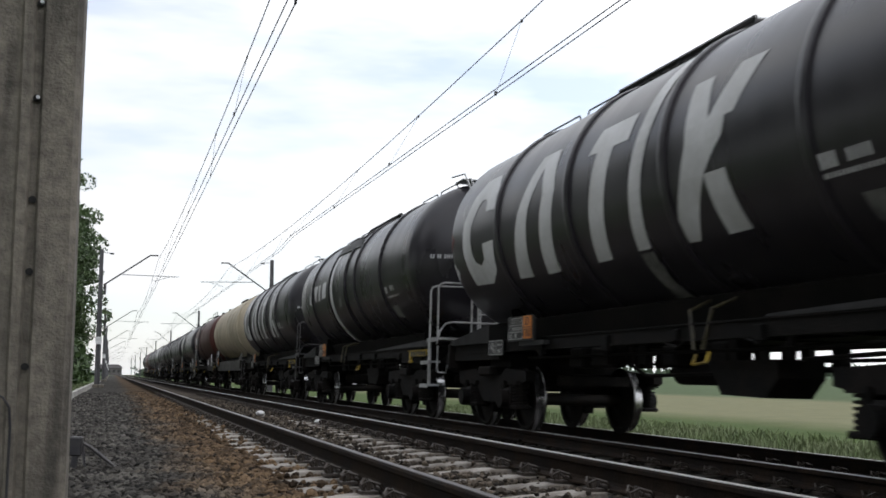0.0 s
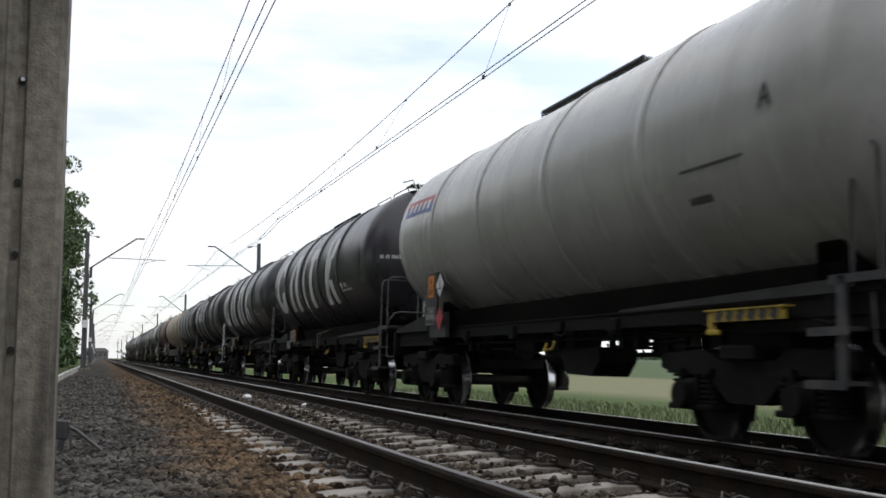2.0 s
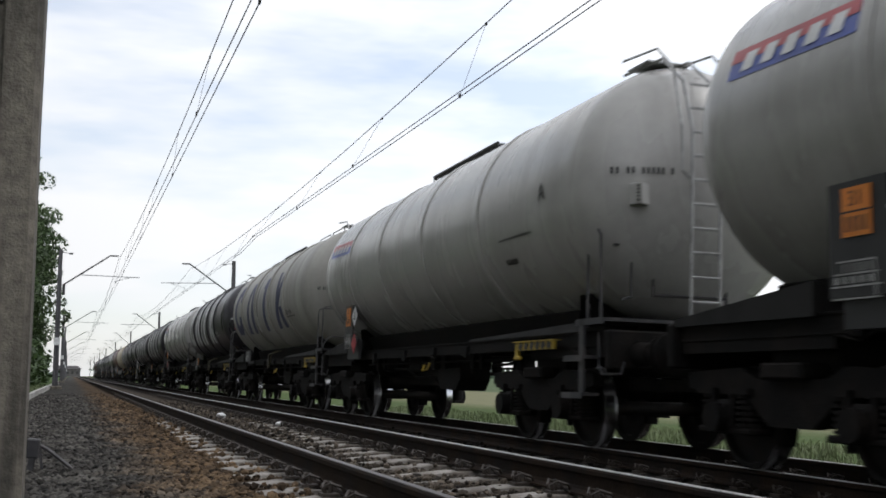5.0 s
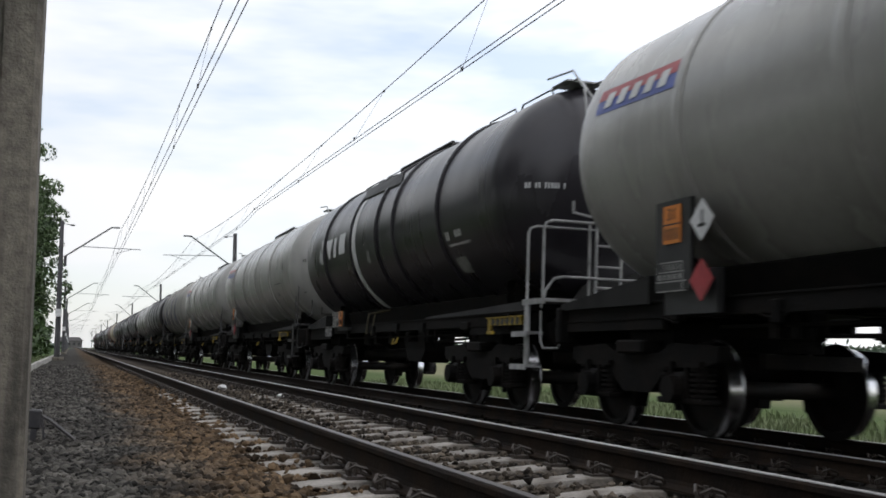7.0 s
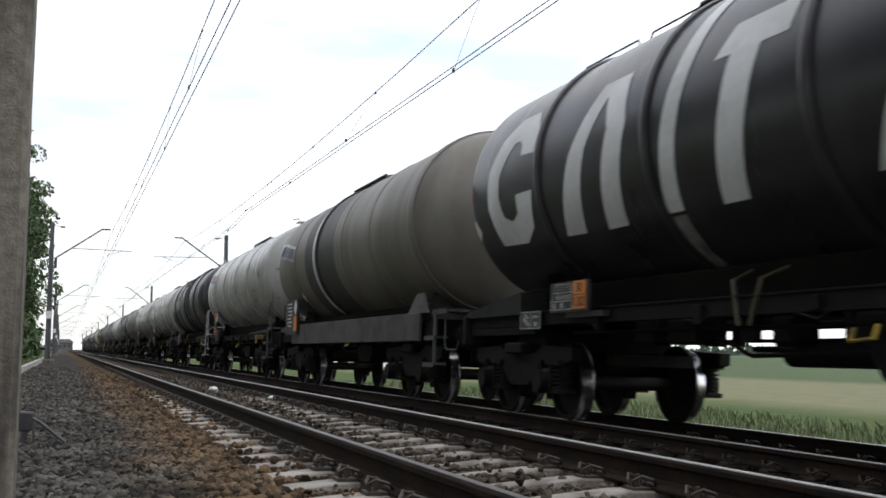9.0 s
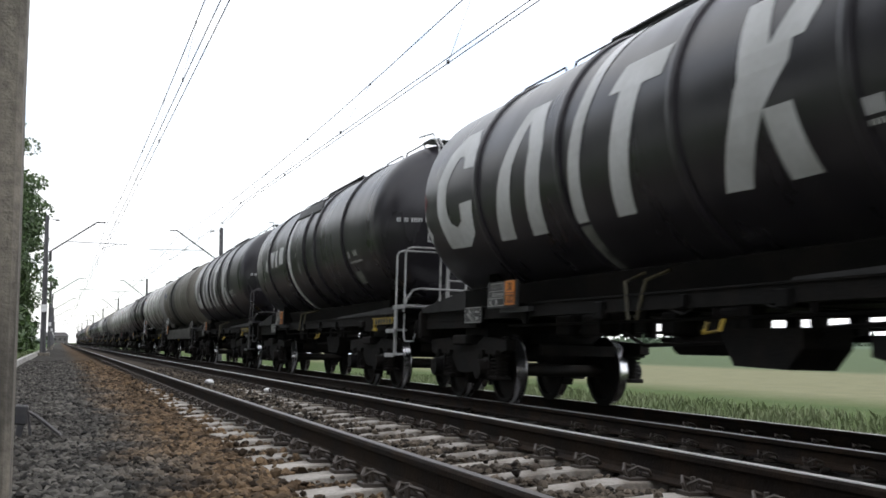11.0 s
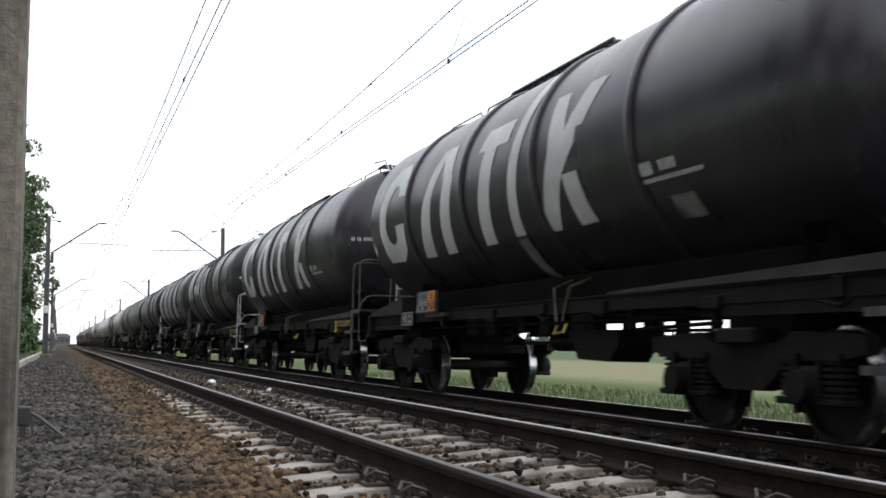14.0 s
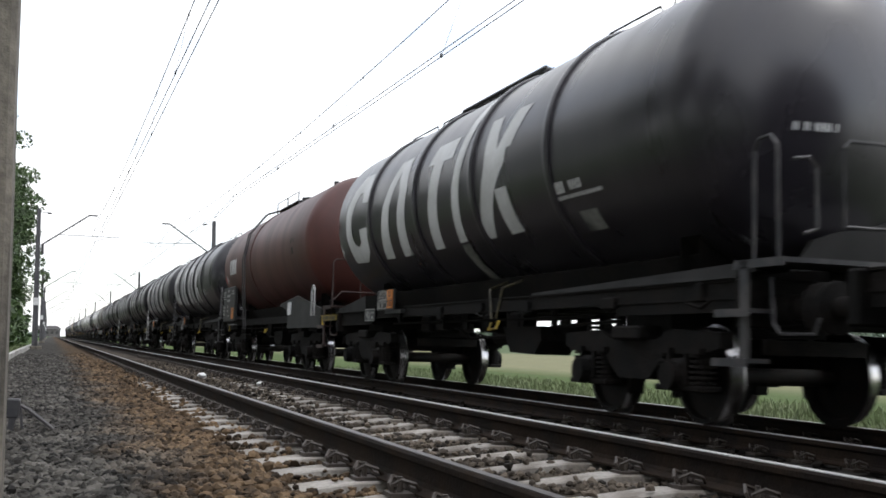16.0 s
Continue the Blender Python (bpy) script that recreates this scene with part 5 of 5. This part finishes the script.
    rod(bm, (-0.1, -2.6, top - 0.1), (-0.1, -2.6, top + 0.25), 0.07, 10)
    part("vent_pipe", bm, DARK_STEEL, w)
    add_underframe(w, half)
    add_saddles(w, (-5.0, 4.6))
    add_brake_gear(w, 0.5)
    add_rear_platform(w, half, RAILING if mat is not RED_TANK else material("dark_red_platform", (0.030, 0.014, 0.012), 0.6, bump=0.0), "hoop" if mat is not RED_TANK else "frame", True, False, -0.30)
    add_bogies(w, (-4.0, 5.7))
    return w


# the train: kind of wagon and the place of its middle along the line at 0 s
TRAIN = [
    ("B", 202.78),
    ("R", 187.81),
    ("A", 172.84),
    ("B", 158.10),
    ("D", 143.13),
    ("A", 128.16),
    ("V", 113.42),
    ("B", 98.68),
    ("D", 83.71),
    ("R", 68.51),
    ("Y", 53.96),
    ("B", 39.64),
    ("V", 24.90),
    ("A", 10.16),
    ("B", -4.57),
    ("N", -19.37),
    ("B", -34.17),
    ("L", -48.91),
    ("N", -63.34),
    ("N", -78.38),
    ("V", -93.12),
    ("N", -107.74),
    ("M", -122.14),
    ("B", -136.58),
    ("V", -151.62),
    ("B", -166.52),
    ("V", -181.26),
    ("B", -196.08),
    ("A", -210.90),
    ("R", -225.89),
    ("A", -240.77),
    ("D", -255.86),
    ("B", -270.83),
]
PACE, SLOWING = 16.06, 0.0090


def build_train():
    kinds = {
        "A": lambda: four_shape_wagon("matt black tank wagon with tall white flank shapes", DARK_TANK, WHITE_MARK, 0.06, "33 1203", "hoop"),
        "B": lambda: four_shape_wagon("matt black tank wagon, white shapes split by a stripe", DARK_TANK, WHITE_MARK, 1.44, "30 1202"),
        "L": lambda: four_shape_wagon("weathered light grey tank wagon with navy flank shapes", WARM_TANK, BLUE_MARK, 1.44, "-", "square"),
        "V": lambda: hooded_wagon("glossy black tank wagon with curved white stripe"),
        "N": lambda: smooth_grey_wagon("smooth light grey tank wagon with red-blue sign"),
        "M": lambda: banded_wagon("dull grey tank wagon with dark and white bands", DULL_TANK),
        "Y": lambda: banded_wagon("plain beige tank wagon with grey sole bar", BEIGE_TANK, False),
        "R": lambda: skirted_wagon("rust-red tank wagon with dark side skirts", RED_TANK),
        "D": lambda: skirted_wagon("dark grey tank wagon with dark side skirts", DARK_TANK),
    }
    proto, wagons = {}, []
    for kind, y in TRAIN:
        at = pose(FAR_X, y, FAR_Z, 0, FAR_LEAN, 0)
        if kind not in proto:
            proto[kind] = kinds[kind]()
            proto[kind].matrix_basis = at
            wagons.append((proto[kind], y))
        else:
            wagons.append((copy_thing(proto[kind], at), y))
    return wagons


# ---- masts and overhead line ----
def concrete_mast(x, y, height, arm_to, toward, label, near=False):
    """Concrete mast; toward is +1 where its arm reaches to the right of the line."""
    mast = tagged(new("catenary_mast"), label, "mast", "catenary masts")
    mast.matrix_basis = pose(x, y, 0)
    base = -0.25 if x < 5 else -0.9
    bm = bmesh.new()
    w0, w1 = (0.16, 0.105)
    rings = []
    for z, w in ((base, w0), (height, w1)):
        prof = [(-w, -w), (-w * 0.35, -w), (-w * 0.28, -w * 0.75), (w * 0.28, -w * 0.75), (w * 0.35, -w), (w, -w), (w, w), (-w, w)]
        rings.append([bm.verts.new((px, py, z)) for px, py in prof])
    for i in range(8):
        bm.faces.new((rings[0][i], rings[0][(i + 1) % 8], rings[1][(i + 1) % 8], rings[1][i]))
    bm.faces.new(rings[1])
    part("shaft", bm, CONCRETE if near else material_far_mast, mast, "grooved weathered concrete shaft")
    bm = bmesh.new()
    box(bm, (0, 0, base + 0.08), (0.75, 0.75, 0.28), bevel=0.04)
    part("footing", bm, CONCRETE, mast, "concrete footing block")
    if arm_to is None:
        return mast
    s = toward
    reach = (arm_to - x) * s
    bm = bmesh.new()
    tube(bm, [(s * 0.15, 0, 5.55), (s * (reach - 0.35), 0, 7.32), (s * (reach + 0.1), 0, 7.32)], 0.045, 6)
    part("bracket_arm", bm, DARK_STEEL, mast, "slanting dark steel bracket arm")
    bm = bmesh.new()
    tube(bm, [(s * reach * 0.38, 0, 6.18), (s * (reach + 1.3), 0, 6.12)], 0.025, 6)
    tube(bm, [(s * (reach + 0.75), 0, 6.1), (s * (reach - 0.1), 0, 5.85)], 0.016, 5)
    part("registration_arm", bm, STEEL, mast, "thin steel registration tube")
    bm = bmesh.new()
    for k in range(4):
        rod(bm, (s * 0.25, 0, 5.60 + 0.01 * k), (s * (0.22 + 0.01 * k), 0, 5.3 - 0.09 * k), 0.07, 8)
    part("insulator", bm, DARK_STEEL, mast, "dark insulator at the foot of the arm")
    bm = bmesh.new()
    tube(bm, [(s * 0.1, 0, 7.42), (s * 0.7, 0, 7.36)], 0.02, 5)
    rod(bm, (s * 0.45, 0, 7.36), (s * 0.65, 0, 7.36), 0.05, 8)
    part("guy_insulator", bm, DARK_STEEL, mast, "small stay insulator")
    bm = bmesh.new()
    box(bm, (0, -0.22, 2.42), (0.34, 0.02, 0.42))
    part("number_sign", bm, WHITE_SIGN, mast, "small white plate")
    return mast


material_far_mast = material("grey_mast_concrete", (0.085, 0.083, 0.088), 0.85, stain=1, grain=20, bump=0.1)


def build_masts():
    for i, y in enumerate((64.0, 121.0, 178.0, 236.0, 294.0, 352.0, 420.0, 490.0)):
        concrete_mast(-0.85 - 0.003 * (y - 64), y, 7.6, 2.17, 1, "grey concrete catenary mast beside the gravel path")
        concrete_mast(9.2 - 0.004 * (y - 67), y + 3, 7.6, 6.2, -1, "grey concrete catenary mast beyond the train track")


def build_near_mast():
    mast = tagged(new("concrete_post"), "weathered concrete mast with a groove and bolt holes", "mast", "catenary masts")
    mast.matrix_basis = pose(-0.335, 4.0, 0, 0, 0, 0)
    bm = bmesh.new()
    w = 0.19
    prof = [(-w, 0), (-0.125, 0), (-0.115, 0.018), (-0.02, 0.018), (-0.01, 0.0), (0.02, 0.0), (0.03, 0.022), (0.052, 0.022), (0.062, 0.0), (w - 0.02, 0.0), (w, 0.02), (w, 0.30), (-w, 0.30)]
    zs = [-0.3 + 0.35 * i for i in range(25)]
    rings = [[bm.verts.new((px + 0.003 * noise.noise((px * 9, z * 1.7, 1)), py + 0.004 * noise.noise((px * 7, z * 2.1, 5)), z)) for px, py in prof] for z in zs]
    for a, b in zip(rings, rings[1:]):
        for i in range(len(prof)):
            j = (i + 1) % len(prof)
            bm.faces.new((a[i], a[j], b[j], b[i]))
    bm.faces.new(rings[-1])
    part("shaft", bm, CONCRETE, mast, "grooved concrete shaft with stains")
    hole = material("dark_hole", (0.01, 0.01, 0.01), 0.9, bump=0.0)
    for z in (0.57, 0.90, 1.155, 1.52, 1.87, 2.2):
        bm = bmesh.new()
        rod(bm, (0.042, 0.012, z), (0.042, 0.03, z), 0.013, 10)
        h = part("bolt_hole", bm, hole, mast)
        if z in (1.52, 1.87):
            bm = bmesh.new()
            rod(bm, (0.046, 0.002, z + 0.002), (0.046, 0.012, z + 0.002), 0.007, 8)
            part("bolt", bm, STEEL, h, "bright bolt head")
    bm = bmesh.new()
    tube(bm, [(-0.18, -0.006, 0.38), (-0.15, -0.02, 0.44), (-0.11, -0.024, 0.475), (-0.06, -0.024, 0.485), (-0.02, -0.02, 0.465), (0.0, -0.012, 0.43), (0.005, -0.004, 0.36), (0.003, -0.003, 0.1)], 0.0045, 6)
    part("wire_loop", bm, DARK_STEEL, mast, "thin bent earthing wire")


def wire(name, points, r, parent):
    bm = bmesh.new()
    tube(bm, points, r, 5)
    return part(name, bm, WIRE, parent)


def build_overhead(x_contact, x_mess, z_contact, z_sup, sag, y_masts, label):
    line = tagged(new("overhead_line"), label, "overhead line", "overhead lines")

    def mess(y):
        for a, b in zip(y_masts, y_masts[1:]):
            if a <= y <= b:
                f = (y - a) / (b - a)
                return z_sup - sag * 4 * f * (1 - f)
        return z_sup

    ys = [y for a, b in zip(y_masts, y_masts[1:]) for y in np.linspace(a, b, 13)[:-1]] + [y_masts[-1]]
    wire("messenger_wire", [(x_mess, float(y), mess(float(y))) for y in ys], 0.0105, line)
    for d in (-0.06, 0.06):
        wire("contact_wire", [(x_contact(float(y)) + d, float(y), z_contact) for y in ys], 0.0095, line)
    for a, b in zip(y_masts[:4], y_masts[1:5]):
        for k in range(9):
            y = a + (b - a) * (k + 0.5) / 9
            d = 0.06 if k % 2 else -0.06
            wire("dropper", [(x_mess, y, mess(y)), (x_contact(y) + d, y, z_contact)], 0.004, line)
            bm = bmesh.new()
            box(bm, (x_contact(y) + d, y, z_contact + 0.02), (0.03, 0.07, 0.07))
            part("contact_clamp", bm, DARK_STEEL, line)
            bm = bmesh.new()
            box(bm, (x_mess, y, mess(y) - 0.01), (0.03, 0.06, 0.05))
            part("messenger_clamp", bm, DARK_STEEL, line)


# ---- trees and distance ----
def tree_mesh(seed, height, spread):
    rnd = random.Random(seed)
    trunk = bmesh.new()
    h0 = height * 0.32
    rod(trunk, (0, 0, -0.4), (0.1, 0, h0), 0.30, 10, 0.22)
    tips = []
    for i in range(15):
        a, f = i * 2.4 + rnd.uniform(-0.4, 0.4), 0.25 + 0.75 * (i / 14)
        z = height * (0.28 + 0.55 * f)
        r = spread * (1.0 - 0.55 * max(0, f - 0.35)) * rnd.uniform(0.6, 0.95)
        tip = (math.cos(a) * r, math.sin(a) * r, z + rnd.uniform(0.3, 1.6))
        rod(trunk, (0.1, 0, min(h0 + (height - h0) * f * 0.55, height * 0.75)), tip, 0.09, 6, 0.025)
        tips.append(tip)
    rod(trunk, (0.1, 0, h0), (0, 0, height * 0.9), 0.22, 8, 0.03)
    tips += [(0, 0, height * 0.93), (rnd.uniform(-1, 1), rnd.uniform(-1, 1), height * 0.8)]
    rng = np.random.default_rng(seed)
    vs, fs, n = [], [], 0
    for tip in tips:
        for _ in range(8):
            c = np.array(tip) * (rng.uniform(0.72, 1.05), rng.uniform(0.72, 1.05), 1) + rng.normal(0, 0.75, 3)
            rad = rng.uniform(0.45, 0.95)
            for _ in range(150):
                d = rng.normal(0, 1, 3)
                d *= rad * rng.uniform(0.5, 1.0) ** 0.5 / np.linalg.norm(d)
                p = c + d * (1.1, 1.1, 0.8)
                u, v = rng.normal(0, 1, 3), rng.normal(0, 1, 3)
                u /= np.linalg.norm(u)
                v -= v.dot(u) * u
                v /= np.linalg.norm(v)
                s = rng.uniform(0.08, 0.15)
                vs += [p - u * s, p - v * s * 0.6, p + u * s, p + v * s * 0.6]
                fs.append((n, n + 1, n + 2, n + 3))
                n += 4
    return trunk, np.array(vs), np.array(fs)


def build_trees():
    made = []
    for seed, h, sp in ((1, 16.0, 3.0), (2, 12.5, 3.4), (5, 9.0, 2.8)):
        t = tagged(new("tree"), "leafy broadleaf tree in full summer foliage", "tree", "trees by the line")
        trunk, v, f = tree_mesh(seed, h, sp)
        part("trunk", trunk, BARK, t, "brown bark trunk and limbs")
        arrays("crown", v, f, LEAF, t)
        made.append(t)
    places = [(0, -4.6, 78, 0), (0, -5.4, 90, 70), (0, -5.0, 100, 110), (1, -5.6, 66, 40), (2, -5.2, 57, 80), (1, -6.2, 92, 200), (2, -4.9, 72, 300), (2, -5.4, 86, 130), (1, -6.8, 108, 90), (0, -8.0, 124, 150), (2, -6.0, 140, 20), (1, -8.5, 160, 260), (2, -9, 52, 210), (1, -11, 75, 10)]
    # unseen row, added to block low sky from the left off the tank flanks
    places += [(k % 3, -9.5 - 1.2 * math.sin(2.3 * k), -66 + 6 * k, 47 * k) for k in range(19)]
    used = set()
    for k, x, y, turn in places:
        at = pose(x, y, shoulder(x), 0, 0, turn)
        if k in used:
            copy_thing(made[k], at)
        else:
            made[k].matrix_basis = at
            used.add(k)


def build_hedge():
    """Low scrub under the trees."""
    rng = np.random.default_rng(21)
    vs, fs, n = [], [], 0
    for _ in range(900):
        c = np.array([rng.uniform(-8.0, -3.3), rng.uniform(54, 150), 0.0])
        c[2] = shoulder(c[0]) + rng.uniform(0.2, 3.2)
        for _ in range(40):
            p = c + rng.normal(0, 0.42, 3)
            u, v = rng.normal(0, 0.16, 3), rng.normal(0, 0.12, 3)
            vs += [p - u, p - v, p + u, p + v]
            fs.append((n, n + 1, n + 2, n + 3))
            n += 4
    tagged(arrays("hedge", np.array(vs), np.array(fs), LEAF), "dense green scrub beneath the trees", "hedge", kind="stuff")


def build_distance():
    rng = np.random.default_rng(11)
    vs, fs, n = [], [], 0
    for _ in range(2600):
        if rng.uniform() < 0.75:
            a = rng.uniform(0.02, 1.25)
            d = rng.uniform(900, 1250)
            x, y = d * math.sin(a), d * math.cos(a)
        else:
            x, y = rng.uniform(-260, -12), rng.uniform(230, 700)
        h, w = rng.uniform(3, 9), rng.uniform(4, 9)
        z = shoulder(x) - 0.5
        for _ in range(4):
            p = np.array([x, y, z + h * 0.5]) + rng.normal(0, 1, 3) * (w * 0.5, w * 0.5, h * 0.28)
            u = rng.normal(0, 1, (4, 3)) * (w * 0.32, w * 0.32, h * 0.30)
            vs += list(p + u)
            fs += [(n, n + 1, n + 2), (n, n + 2, n + 3), (n, n + 1, n + 3), (n + 1, n + 2, n + 3)]
            n += 4
    tagged(arrays("far_woods", np.array(vs), np.array(fs), FAR_GREEN), "hazy green tree line on the horizon", "woods", kind="stuff")
    house = tagged(new("station_building"), "low far building with a dark roof", "building")
    house.matrix_basis = pose(-2.5, 760, 0)
    bm = bmesh.new()
    box(bm, (0, 0, 2.2), (16, 10, 5.2))
    wall = part("wall", bm, PLASTER, house, "grey plaster wall")
    bm = bmesh.new()
    v = [bm.verts.new(p) for p in ((-9, -5.6, 4.6), (9, -5.6, 4.6), (9, 5.6, 4.6), (-9, 5.6, 4.6), (-6, 0, 7.0), (6, 0, 7.0))]
    for f in ((0, 1, 5, 4), (2, 3, 4, 5), (1, 2, 5), (3, 0, 4), (3, 2, 1, 0)):
        bm.faces.new([v[i] for i in f])
    part("roof", bm, ROOF, house, "dark hipped roof")
    for i in range(5):
        bm = bmesh.new()
        box(bm, (-6 + 3 * i, -5.02, 2.4), (1.3, 0.1, 1.6))
        part("window", bm, BLACK, house, "dark window")


def build_trackside_marker():
    """Short dark cable post with a slanting stay, by the concrete mast."""
    m = tagged(new("trackside_marker"), "short dark steel cable post with slanting stay", "post")
    m.matrix_basis = pose(-0.27, 9.0, shoulder(-0.27))
    bm = bmesh.new()
    box(bm, (0, 0, 0.06), (0.05, 0.06, 0.26), (0, 8, 0), bevel=0.008)
    box(bm, (0.01, 0, 0.20), (0.10, 0.08, 0.15), (0, 4, 0), bevel=0.012)
    box(bm, (-0.075, 0.02, 0.25), (0.08, 0.07, 0.10), (0, -6, 0), bevel=0.010)
    box(bm, (0.075, 0, 0.10), (0.02, 0.03, 0.24), (0, -6, 0))
    part("post", bm, DARK_STEEL, m, "dark steel post with a clamp head")
    bm = bmesh.new()
    tube(bm, [(0.03, 0, 0.24), (0.12, 0, 0.19), (0.32, -0.05, 0.03)], 0.017, 6)
    part("stay", bm, DARK_STEEL, m, "slanting rod")


def build_litter():
    for x, y, s, turn in ((2.62, 20.2, 0.085, 20), (2.1, 20.6, 0.05, 70), (3.0, 16.4, 0.06, 110)):
        p = tagged(new("pale_stone"), "pale limestone lump lying between the rails", "stone", "pale stones")
        bm = bmesh.new()
        bmesh.ops.create_icosphere(bm, subdivisions=2, radius=s)
        for v in bm.verts:
            v.co *= 0.75 + 0.5 * (0.5 + 0.5 * noise.noise(v.co * 14))
            v.co.z *= 0.6
        p.matrix_basis = pose(x, y, -0.17, 0, 0, turn)
        part("lump", bm, WHITE_SIGN, p)


build_ground()
build_track(NEAR_X, NEAR_Z, NEAR_LEAN, 4.774, 100, SLEEPER)
build_track(FAR_X, FAR_Z, FAR_LEAN, 4.9, 60, DARK_SLEEPER)
WAGONS = build_train()
build_near_mast()
build_masts()
MASTS = [-54.0, 4.0, 64.0, 121.0, 178.0, 236.0, 294.0, 352.0, 420.0, 490.0]
build_overhead(lambda y: 2.10 + 0.02 * math.sin(y * 0.05), 2.28, 5.5, 7.15, 0.60, MASTS, "near track overhead wires with droppers")
build_overhead(lambda y: 6.06 - 0.013 * (y - 15) if 4 < y < 38 else 5.9 + 0.1 * math.sin(y * 0.05), 6.58, 5.3, 7.0, 0.62, [m + 3 for m in MASTS], "train track overhead wires with droppers")
build_kerb()
build_trees()
build_hedge()
build_distance()
build_trackside_marker()
build_litter()
build_grass()
build_stones()


# ---- motion ----
def motions():
    def along(t):
        return PACE * t - SLOWING * t * t

    half_seconds = [0.5 * i for i in range(33)]
    steps = [i / 30 for i in range(481)]
    for wagon, y in WAGONS:
        walk(wagon, [(t, pose(FAR_X, y + along(t), FAR_Z, 0, FAR_LEAN, 0)) for t in half_seconds])
        if y > 60:
            continue
        for bogie in [o for o in wagon.children if o.name.startswith("bogie")]:
            for ws in [o for o in bogie.children if o.name.startswith("wheelset")]:
                spot = ws.matrix_basis.translation.copy()
                walk(ws, [(t, Matrix.Translation(spot) @ Matrix.Rotation(-along(t) / WHEEL_R, 4, "X")) for t in steps])


motions()
